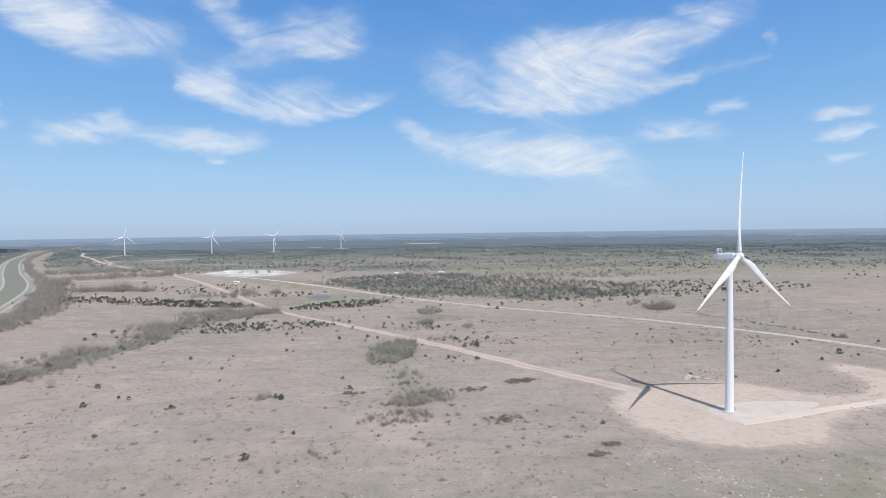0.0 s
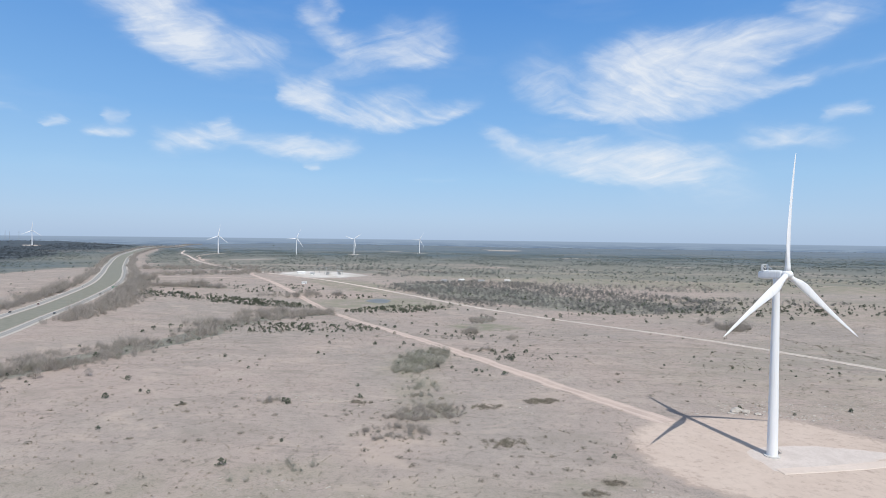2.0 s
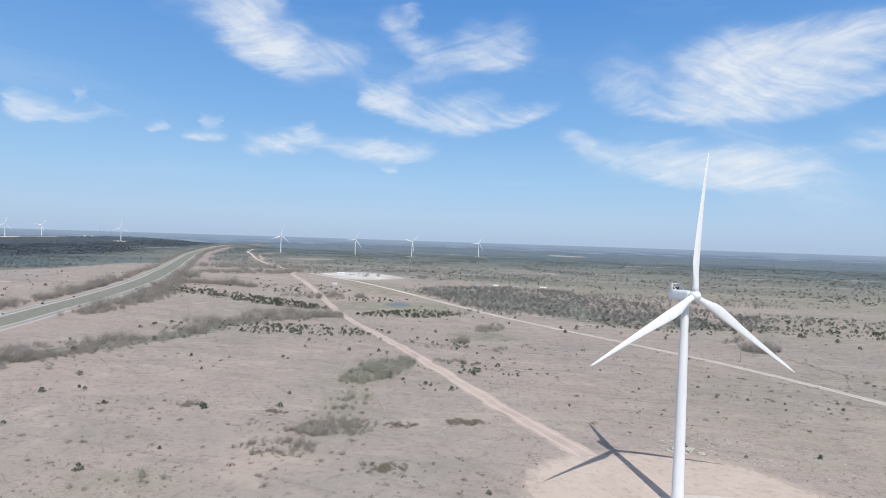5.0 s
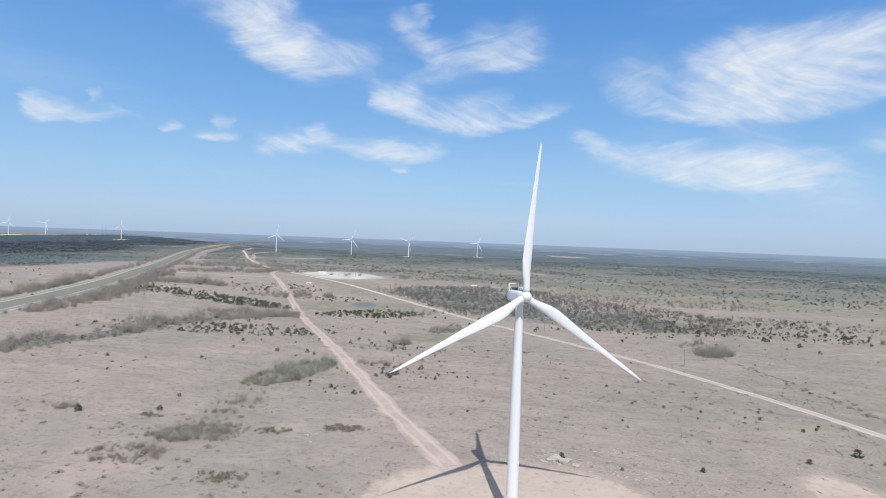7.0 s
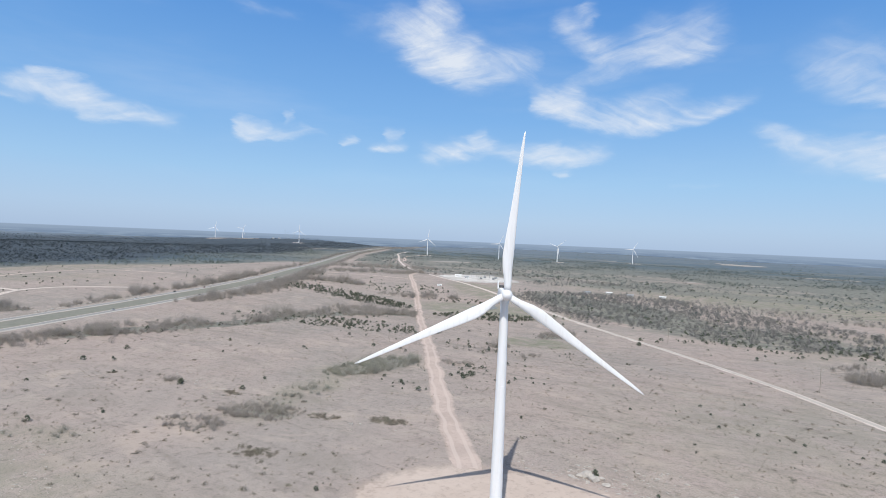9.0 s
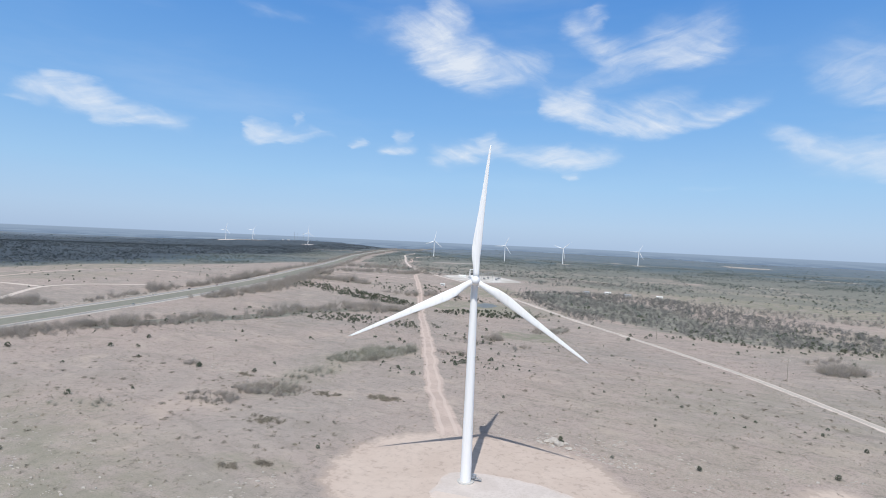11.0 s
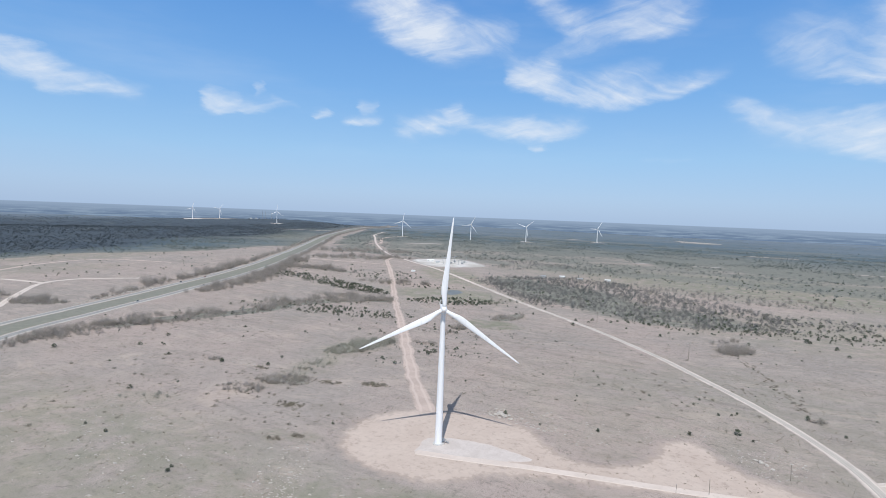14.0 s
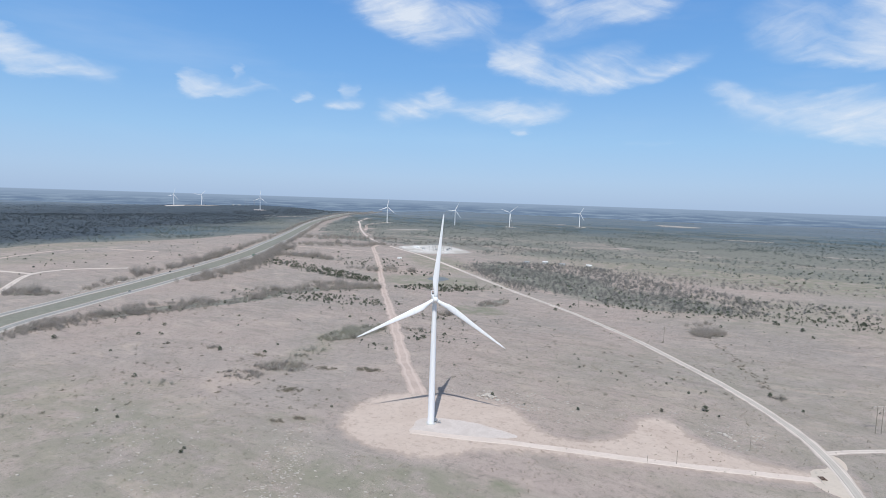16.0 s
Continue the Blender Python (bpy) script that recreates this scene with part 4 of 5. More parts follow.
def stuff(name, tris, mat, label, category):
    tris = np.concatenate(tris)
    v = tris.reshape(-1, 3)
    me = bpy.data.meshes.new(name)
    me.vertices.add(len(v))
    me.vertices.foreach_set("co", v.ravel())
    me.loops.add(len(v))
    me.loops.foreach_set("vertex_index", np.arange(len(v)))
    me.polygons.add(len(tris))
    me.polygons.foreach_set("loop_start", np.arange(0, len(v), 3))
    me.update(calc_edges=True)
    me.materials.append(mat)
    return tagged(new(name, me), label, category, kind="stuff")


def oval(cx, cy, rx, ry, turn, n, edge=1.0):
    a, r = rng.random(n) * 2 * np.pi, np.sqrt(rng.random(n)) ** edge
    u, v = rx * r * np.cos(a), ry * r * np.sin(a)
    c, s = math.cos(radians(turn)), math.sin(radians(turn))
    return np.stack([cx + u * c - v * s, cy + u * s + v * c], 1)


def strip(line, width, n):
    pts = spline(line, 4.0)
    i = rng.integers(0, len(pts), n)
    return pts[i] + rng.normal(size=(n, 2)) * width / 2


def clear(p, gap=0.0):
    ok = (away(p[:, 0], p[:, 1], ROAD) > 7 + gap) & (away(p[:, 0], p[:, 1], TRAIL) > 8 + gap) & (away(p[:, 0], p[:, 1], LEFT_LANE) > 7)
    h = away(p[:, 0], p[:, 1], [tuple(q) for q in beside(spline(HIGHWAY, 60), 23)])
    ok &= h > 36
    ok &= ~((p[:, 0] > -560) & (p[:, 0] < -335) & (p[:, 1] > 1160) & (p[:, 1] < 1480))
    ok &= ~((p[:, 0] > 92) & (p[:, 0] < 200) & (p[:, 1] > 230) & (p[:, 1] < 336))
    return p[ok]


def cone_crown(u):
    return np.where(u < 0.25, 0.72 + 1.1 * u, 1.0 * np.clip(1 - u, 0, 1) ** 0.6 + 0.08)


def cedar_crown(u):
    return np.sqrt(np.clip(1 - (1.45 * u - 0.45) ** 2, 0.03, 1))


def round_crown(u):
    return np.sqrt(np.clip(1 - (1.7 * u - 0.75) ** 2, 0.02, 1))


def inside(outline, n, seed=0.0):
    """Random points in an outline, in clumps."""
    o = np.array(outline, float)
    got = []
    while len(got) < n:
        q = o.min(0) + rng.random(2) * (o.max(0) - o.min(0))
        if noise.noise((q[0] * 0.017, q[1] * 0.017, seed)) < -0.28 + 0.5 * (rng.random() - 0.5):
            continue
        hit = False
        for (ax, ay), (bx, by) in zip(o, np.roll(o, -1, 0)):
            if (ay > q[1]) != (by > q[1]) and q[0] < (bx - ax) * (q[1] - ay) / (by - ay) + ax:
                hit = not hit
        if hit:
            got.append(q + rng.normal(size=2) * 9)
    return np.array(got)


WOODLAND = [(-150, 965), (-25, 876), (51, 882), (118, 852), (221, 832), (332, 863), (345, 950), (250, 1040), (160, 1080), (60, 1180), (-60, 1235), (-190, 1155), (-235, 1065)]
cedars = np.concatenate([
    oval(-415, 788, 155, 34, -5, 380), oval(-350, 782, 85, 30, -8, 170), oval(-560, 775, 40, 14, 0, 25), oval(-190, 585, 92, 42, 25, 240), oval(-290, 545, 60, 40, 30, 40), oval(-150, 805, 80, 32, 38, 260),
    oval(25, 470, 55, 22, 8, 62), oval(5, 402, 22, 14, 10, 10), strip(BELT, 34, 80), strip([(118, 848), (221, 826), (340, 860), (480, 850)], 34, 190), inside(WOODLAND, 260, 3.0), oval(400, 910, 200, 90, -5, 260),
    oval(-400, 935, 85, 65, 20, 110), oval(-560, 900, 100, 150, 30, 60), oval(92, 590, 60, 24, -20, 36), oval(215, 470, 50, 60, 40, 16), oval(60, 680, 320, 300, 0, 130), oval(-120, 420, 330, 200, 0, 36),
    oval(300, 1500, 900, 260, -5, 900), oval(-500, 1500, 300, 200, 0, 240), oval(-900, 600, 260, 380, 0, 120), oval(400, 620, 170, 160, 0, 36), oval(900, 1300, 500, 350, 0, 340), oval(-45, 575, 60, 24, 0, 30),
    oval(-250, 900, 60, 20, 30, 40)])
cedars = clear(cedars)
# the far ones gather in bands
bands = np.array([noise.noise((x * 0.006, y * 0.013, 4.0)) + 0.6 * noise.noise((x * 0.025, y * 0.04, 1.0)) for x, y in cedars])
cedars = cedars[(cedars[:, 1] < 1000) | (bands > 0.02)]
ch = 0.9 + 2.2 * rng.random(len(cedars)) ** 1.6
ch *= np.where(cedars[:, 1] > 700, 1.25, 1.0) * np.where((cedars[:, 0] > 40) & (cedars[:, 1] < 720), 0.55, 1.0)
stuff("cedar_scrub", [tufts(cedars, ch, 80, 0.66, 0.19, 0.1, cedar_crown)], CEDAR, "dark green eastern cedar scrub dotting the pasture", "cedar scrub")

bare = clear(np.concatenate([
    strip(BELT[:6], 26, 460), strip(BELT[4:], 26, 440), strip(BELT[:3], 30, 140), strip([(-460, 545), (-492, 632), (-525, 712), (-605, 840), (-700, 990)], 26, 900), oval(-545, 895, 90, 16, 8, 110),
    strip([(-575, 530), (-605, 626), (-655, 735), (-770, 940)], 20, 560), oval(-520, 335, 60, 22, 32, 150), strip([(-480, 395), (-560, 540)], 14, 90), oval(-590, 330, 20, 12, 0, 20),
    oval(-10, 311, 28, 12, 28, 170), oval(-24, 277, 18, 11, 10, 80), oval(-20, 745, 17, 46, 0, 120), oval(25, 570, 6, 16, 0, 22), oval(-22, 598, 10, 12, 0, 26), oval(-5, 490, 16, 8, 10, 34), oval(-30, 555, 26, 12, 20, 26),
    oval(276, 705, 18, 30, -15, 100), oval(262, 755, 10, 30, -25, 16), oval(340, 468, 5, 5, 0, 12), oval(-330, 880, 70, 22, 30, 110), oval(-265, 700, 70, 16, 20, 160),
    oval(-650, 1180, 160, 60, 50, 240), oval(-850, 1420, 170, 70, 40, 280), oval(-106, 313, 6, 4, 0, 10), oval(300, 1150, 240, 70, 10, 230)]), -1)
lump = np.array([noise.noise((x * 0.035, y * 0.035, 5.0)) for x, y in bare])
bare = bare[lump > -0.38]
lump = lump[lump > -0.38]
road_side = beside(spline(HIGHWAY[10:18], 6.0), -17)
extra = np.concatenate([road_side[rng.integers(0, len(road_side), 700)], beside(spline(HIGHWAY[10:18], 6.0), 64)[rng.integers(0, len(road_side), 500)]])
extra += rng.normal(size=extra.shape) * 5
bare, lump = np.concatenate([bare, extra]), np.concatenate([lump, 0.2 * rng.random(len(extra))])
bh = (2.2 + 4.0 * rng.random(len(bare)) ** 1.3) * (0.85 + 1.1 * np.clip(lump, -0.2, 0.6))
bh *= np.where(np.hypot(bare[:, 0] - 276, bare[:, 1] - 705) < 50, 1.5, 1.0)
bh *= np.where(bare[:, 1] > 500, 1.3, 1.0) * np.where(np.abs(bare[:, 0]) < 60, 0.95, 1.0) * np.where(bare[:, 0] < -200, 1.6, 1.0) * np.where(bare[:, 0] < -440, 1.2, 1.0)
stuff("bare_thicket", [sprays(bare, bh, 110, 0.008), tufts(bare, bh, 46, 0.55, 0.036, 0.8, round_crown)], BARE, "grey-brown leafless thickets along the draws", "thicket")

grove = clear(np.concatenate([inside(WOODLAND, 3800, 1.0), strip([(-225, 1040), (-120, 960), (-30, 885)], 30, 260), oval(-300, 1480, 330, 60, -8, 420), oval(180, 1150, 260, 60, -8, 300, 1.3), oval(380, 960, 160, 50, 0, 160), oval(-330, 1330, 120, 60, 0, 120)]), 2)
wh = 2.2 + 3.4 * rng.random(len(grove)) ** 1.4
stuff("grey_woodland", [sprays(grove, wh, 30, 0.02), tufts(grove, wh, 40, 0.62, 0.11, 0.5, round_crown)], GREY_WOODS, "grey-green open woodland behind the gravel road", "woodland")

bud = np.concatenate([oval(-42, 437, 19, 48, -5, 250), oval(-25, 350, 12, 40, 15, 30), oval(-60, 225, 18, 8, 30, 10), strip(BELT[:2], 26, 20), oval(-90, 860, 50, 20, 30, 30)])
gh = (2.8 + 4.4 * rng.random(len(bud)) ** 1.3) * np.array([0.85 + 0.9 * noise.noise((x * 0.06, y * 0.06, 3.0)) for x, y in bud])
stuff("budding_thicket", [sprays(bud, gh, 110, 0.009), tufts(bud, gh, 60, 0.6, 0.045, 0.6, round_crown)], BUDDING, "thickets coming into pale green leaf", "thicket")

low = np.concatenate([oval(49, 344, 12, 6, 15, 80, 1.5), oval(17, 327, 9, 5, 20, 36, 1.5), oval(30, 274, 12, 6, 20, 50, 1.5), oval(64, 229, 5, 2, 10, 16), oval(73, 240, 5, 2, 10, 20), oval(-54, 322, 6, 3, 0, 20),
                      oval(-151, 298, 3, 2, 0, 8), oval(25, 265, 50, 40, 10, 30), oval(-30, 300, 40, 50, 10, 45), oval(-70, 250, 80, 50, 0, 20), oval(200, 420, 140, 80, 0, 40), oval(250, 500, 60, 60, 30, 40),
                      oval(-200, 320, 150, 100, 0, 30), oval(150, 560, 200, 120, 0, 60), oval(-60, 180, 100, 40, 0, 20), strip([(278, 672), (300, 600), (325, 520), (338, 478)], 7, 70)])
low = clear(low, -3)
lh = 0.5 + 0.7 * rng.random(len(low)) ** 1.5
stuff("brown_brush", [sprays(low, lh * 1.3, 30, 0.06), tufts(low, lh, 46, 1.9, 0.30, 0.4, round_crown)], SCRUB, "low dark brown brush in the dry grass", "brush")

# tussocks and dead weeds all over the near pasture
tus = clear(np.stack([rng.uniform(-420, 480, 32000), rng.uniform(110, 760, 32000)], 1), -2)
thin = np.array([noise.noise((x * 0.02, y * 0.02, 8.0)) + 0.6 * noise.noise((x * 0.09, y * 0.09, 2.0)) for x, y in tus])
tus = tus[thin > -0.12 + 0.35 * (rng.random(len(tus)) - 0.5)]
th = 0.25 + 0.55 * rng.random(len(tus)) ** 2.5
stuff("grass_tussocks", [tufts(tus, th, 12, 0.9, 0.42, 0.5, round_crown)], TUSSOCK, "dry tussocks and dead weeds over the pasture", "tussocks")

# woods out to the hills
pool = np.concatenate([np.stack([rng.uniform(-2600, 2600, 90000), rng.uniform(300, 3200, 90000)], 1), np.stack([rng.uniform(-4800, 4000, 36000), rng.uniform(300, 4700, 36000)], 1)])
gaps = np.array([noise.noise((x * 0.0045, y * 0.0060, 2.0)) + 0.7 * noise.noise((x * 0.016, y * 0.020, 6.0)) + 0.4 * noise.noise((x * 0.06, y * 0.06, 9.0)) for x, y in pool])
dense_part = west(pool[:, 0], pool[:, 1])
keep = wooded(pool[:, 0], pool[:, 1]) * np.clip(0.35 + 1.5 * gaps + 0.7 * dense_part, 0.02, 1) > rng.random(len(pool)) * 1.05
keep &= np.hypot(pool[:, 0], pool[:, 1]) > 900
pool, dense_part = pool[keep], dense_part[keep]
for name, mat, pick, label in (("far_woods", FAR_WOODS, dense_part <= 0.5, "grey-green woods over the far plain"), ("hazed_west_woods", WEST_WOODS, dense_part > 0.5, "dark woods beyond the highway, blue haze in their colour")):
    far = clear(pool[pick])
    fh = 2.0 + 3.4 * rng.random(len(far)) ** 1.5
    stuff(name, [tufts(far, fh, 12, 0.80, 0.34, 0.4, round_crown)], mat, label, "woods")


# ---- isolated bushes ----
def bush(place, height, label, leaf, wide=0.55, per=150):
    top = thing("bush", label, "bush", (*place, float(terrain(*place))), 0.0, "bushes standing alone in the pasture")
    bm = bmesh.new()
    rod(bm, (0, 0, -0.2), (0.05, 0.02, height * 0.55), 0.07 * height ** 0.5, 0.03, 7)
    for k in range(5):
        a = k * 1.3 + place[0]
        rod(bm, (0, 0, height * (0.1 + 0.06 * k)), (math.cos(a) * height * 0.35 * wide * 1.6, math.sin(a) * height * 0.35 * wide * 1.6, height * (0.45 + 0.08 * k)), 0.045, 0.015, 5)
    part("trunk", bm, BARK, top)
    one = np.array([[0.0, 0.0]])
    t = tufts(one, np.array([height]), per, wide, 0.15 if leaf is CEDAR else 0.06, 0.2, cedar_crown if leaf is CEDAR else round_crown)
    t[..., 2] -= float(terrain(0.0, 0.0))
    v = t.reshape(-1, 3)
    put_mesh("crown", v, np.arange(len(v)).reshape(-1, 3), leaf, top)
    return top


for x, y, h in ((-94, 312, 3.6), (-98, 315, 3.0), (-151, 299, 2.2), (218, 357, 2.4), (294, 407, 4.6), (334, 470, 3.6), (-247, 249, 4.2), (346, 815, 6.0), (374, 784, 5.5), (-72, 257, 1.8),
                (51, 174, 2.0), (54, 170, 2.4), (-41, 177, 1.8), (-20, 178, 2.2), (-194, 417, 2.8), (73, 750, 5.0), (-285, 392, 5.0), (303, 400, 2.0), (157, 349, 3.0), (354, 446, 2.2),
                (268, 388, 2.6), (-190, 317, 2.2), (262, 455, 2.0), (280, 440, 2.2), (291, 452, 1.8), (288, 446, 1.8)):
    bush((x, y), h * 0.85, "dark green cedar bush standing alone in dry grass", CEDAR)
for x, y, h in ((-102, 316, 3.4), (-106, 313, 3.0), (341, 467, 4.2), (-292, 249, 7.0), (-275, 302, 6.5), (-297, 290, 8.0), (-276, 331, 6.0), (-248, 343, 5.0), (-313, 353, 7.0)):
    bush((x, y), h, "grey leafless tree with a wide twiggy crown", BARE, 0.6, 420)


# ---- stones ----
def boulder_mesh(size, seed, flat=0.6):
    bm = bmesh.new()
    bmesh.ops.create_icosphere(bm, subdivisions=2, radius=size)
    for v in bm.verts:
        d = 1 + 0.45 * noise.noise(v.co * (1.1 / size) + Vector((seed, 2.0, seed * 0.7)))
        v.co = Vector((v.co.x * d * 1.25, v.co.y * d, v.co.z * d * flat))
    return bm


for k, (x, y, s, flat) in enumerate(((155, 346, 2.4, 0.7), (158.5, 344, 1.9, 0.8), (152, 344.5, 1.4, 0.6), (160.5, 347, 1.2, 0.6), (149.5, 341, 1.3, 0.4), (164, 342, 1.5, 0.4), (157, 340, 0.9, 0.6), (308, 368, 1.3, 0.9), (311, 366, 1.1, 0.5), (305, 370, 1.2, 0.4), (314, 362, 1.0, 0.4))):
    rock = part("boulder", boulder_mesh(s, k * 3.7 + 1, flat), LIMESTONE, None)
    rock.matrix_basis = pose(x, y, s * 0.25 + float(terrain(x, y)), 0, 0, 40 * k)
    tagged(rock, "pale grey limestone boulder at the pad's edge", "boulder", "boulders by the pad")

chips = np.concatenate([oval(110, 188, 60, 13, -58, 260, 0.8), oval(135, 160, 60, 10, -55, 220, 0.8), oval(205, 352, 110, 26, 18, 420), oval(160, 340, 34, 9, 0, 140), oval(20, 172, 110, 26, -22, 380), oval(310, 366, 26, 20, 20, 150), oval(-80, 320, 50, 9, -10, 90), oval(110, 205, 90, 20, 0, 120),
                        oval(180, 338, 20, 6, 0, 60), oval(70, 350, 60, 50, 0, 70), oval(-20, 130, 160, 36, 0, 160), oval(330, 400, 40, 30, 40, 60)])
chips = clear(chips)
chips = chips[np.hypot(chips[:, 0] - 275, chips[:, 1] - 350) > 26]
m = len(chips)
r = 0.18 + 0.65 * rng.random(m) ** 3
ang = np.sort(rng.random((m, 5)) * 2 * np.pi, axis=1)
ring = np.stack([np.cos(ang) * r[:, None] * 1.6, np.sin(ang) * r[:, None] * 0.8], 2)
turn = radians(25) + rng.normal(size=m) * 0.35
c, s = np.cos(turn)[:, None], np.sin(turn)[:, None]
rx, ry = ring[..., 0] * c - ring[..., 1] * s, ring[..., 0] * s + ring[..., 1] * c
base = terrain(chips[:, 0], chips[:, 1])
verts, faces = [], []
for i in range(m):
    o = len(verts)
    h = 0.12 + 0.3 * r[i]
    verts += [(chips[i, 0] + rx[i, k] * 1.1, chips[i, 1] + ry[i, k] * 1.1, base[i] - 0.1) for k in range(5)]
    verts += [(chips[i, 0] + rx[i, k], chips[i, 1] + ry[i, k], base[i] + h) for k in range(5)]
    faces += [(o + k, o + (k + 1) % 5, o + 5 + (k + 1) % 5, o + 5 + k) for k in range(5)]
    faces.append(tuple(o + 5 + k for k in range(5)))
tagged(put_mesh("limestone_ledges", verts, faces, LIMESTONE), "pale limestone ledges breaking through the turf", "stones", kind="stuff")

# blasted rock bank on the far side of the highway
bank = spline([(-456, 362), (-484, 410), (-510, 462), (-530, 515)], 2.4)
verts, faces = [], []
for i, q in enumerate(bank):
    for k in range(2):
        p = q + rng.normal(size=2) * (1.6, 1.6)
        sz, o = 0.3 + 1.0 * rng.random() ** 2, len(verts)
        z = float(terrain(p[0], p[1]))
        for dx, dy, dz in ((-1, -1, -0.2), (1, -1, -0.2), (1, 1, -0.2), (-1, 1, -0.2), (-0.7, -0.6, 1.5), (0.8, -0.5, 1.2), (0.6, 0.7, 1.6), (-0.6, 0.6, 1.3)):
            verts.append((p[0] + dx * sz * (0.7 + 0.5 * rng.random()), p[1] + dy * sz * (0.7 + 0.5 * rng.random()), z + dz * sz))
        faces += [(o + 4, o + 5, o + 6, o + 7), (o, o + 1, o + 5, o + 4), (o + 1, o + 2, o + 6, o + 5), (o + 2, o + 3, o + 7, o + 6), (o + 3, o, o + 4, o + 7)]
tagged(put_mesh("rock_bank", verts, faces, LIMESTONE), "broken pale rock bank beside the highway", "rock bank", kind="stuff")


# ---- power line ----
PALE_TIMBER = speckled("sunbleached_timber", (0.52, 0.48, 0.43), (0.42, 0.385, 0.34), 2.5)


def power_pole(place, turn, legs, label):
    """Timber legs under one long crossarm, braced between the legs."""
    top = thing("power_pole", label, "power pole", (*place, float(terrain(*place))), turn, "poles of the power line")
    for x in legs:
        bm = bmesh.new()
        rod(bm, (x, 0, -0.5), (x, 0, 18.4), 0.20, 0.14, 10)
        part("pole", bm, TIMBER, top)
    half = max(abs(x) for x in legs) + 2.2
    bm = bmesh.new()
    box(bm, (2 * half, 0.30, 0.42), (0, 0.25, 17.9), bevel=0.04)
    part("crossarm", bm, PALE_TIMBER, top, "sunbleached timber crossarm")
    for a, b in list(zip(legs, legs[1:])) or [(0.0, 1.8)]:
        bm = bmesh.new()
        rod(bm, (a, 0.25, 13.6), (b, 0.25, 17.5), 0.13)
        part("brace", bm, PALE_TIMBER, top)
    for x in (0.25 - half, 0.0, half - 0.25):
        bm = bmesh.new()
        for k in range(5):
            rod(bm, (x, 0.25, 17.7 - 0.24 * k), (x, 0.25, 17.52 - 0.24 * k), 0.14, 0.08, 8)
        part("insulator", bm, CONCRETE, top, "pale stacked insulator")
    return top


power_pole((395.5, 431), 35, (-4.2, 0.0, 4.2), "three-legged timber power pole with a pale crossarm")
power_pole((238, 612), 35, (0.0,), "single timber power pole beside the gravel road")
power_pole((95, 790), 35, (0.0,), "single timber power pole standing in the hollow")


def post(place, height, label, name, mat, r=0.09):
    top = thing(name, label, name.replace("_", " "), (*place, float(terrain(*place))))
    bm = bmesh.new()
    rod(bm, (0, 0, -0.3), (0, 0, height), r, r * 0.8, 8)
    part("shaft", bm, mat, top)
    bm = bmesh.new()
    rod(bm, (0, 0, height), (0, 0, height + 0.12), r * 1.4, r * 0.7, 8)
    part("cap", bm, STEEL, top)


post((322, 352), 9.0, "single weathered timber pole near the junction", "timber_pole", TIMBER, 0.16)
post((273, 300), 5.0, "thin marker post on the pad's grass edge", "marker_post", TIMBER)
post((287, 309), 8.0, "thin timber pole beside the pad drive", "timber_pole", TIMBER, 0.13)

bm = bmesh.new()
for k in range(6):
    box(bm, (0.16, 4.2, 0.14), (k * 0.36 - 0.9, 0, 0.07), bevel=0.02)
grid_top = thing("cattle_guard", "rusty brown steel cattle guard across the pad drive", "cattle guard", (356, 335, 0.45), 25)
part("bars", bm, RUSTED, grid_top)
for x in (-1.25, 1.25):
    bm = bmesh.new()
    box(bm, (0.2, 4.4, 0.22), (x, 0, 0.1), bevel=0.04)
    part("beam", bm, RUSTED, grid_top)


# ---- substation ----
def gantry(place, turn, tall, span):
    top = thing("substation_gantry", "thin grey steel gantry of the substation", "gantry", (*place, float(terrain(*place)) + 0.3), turn, "gantries of the substation")
    for x in (-span / 2, span / 2):
        bm = bmesh.new()
        for dx in (-0.5, 0.5):
            rod(bm, (x + dx, 0, 0), (x + dx * 0.4, 0, tall), 0.16, 0.1, 6)
        for k in range(6):
            z = tall * k / 6
            rod(bm, (x - 0.5, 0, z), (x + 0.45, 0, z + tall / 6), 0.07, 0.07, 5)
        part("leg", bm, STEEL, top)
    bm = bmesh.new()
    box(bm, (span, 0.7, 0.7), (0, 0, tall - 1.5))
    part("beam", bm, STEEL, top)


for k, (x, y) in enumerate(((-470, 1300), (-440, 1290), (-415, 1310), (-400, 1265), (-455, 1340), (-430, 1240))):
    gantry((x, y), 25, 13 + 3 * (k % 3), 12)


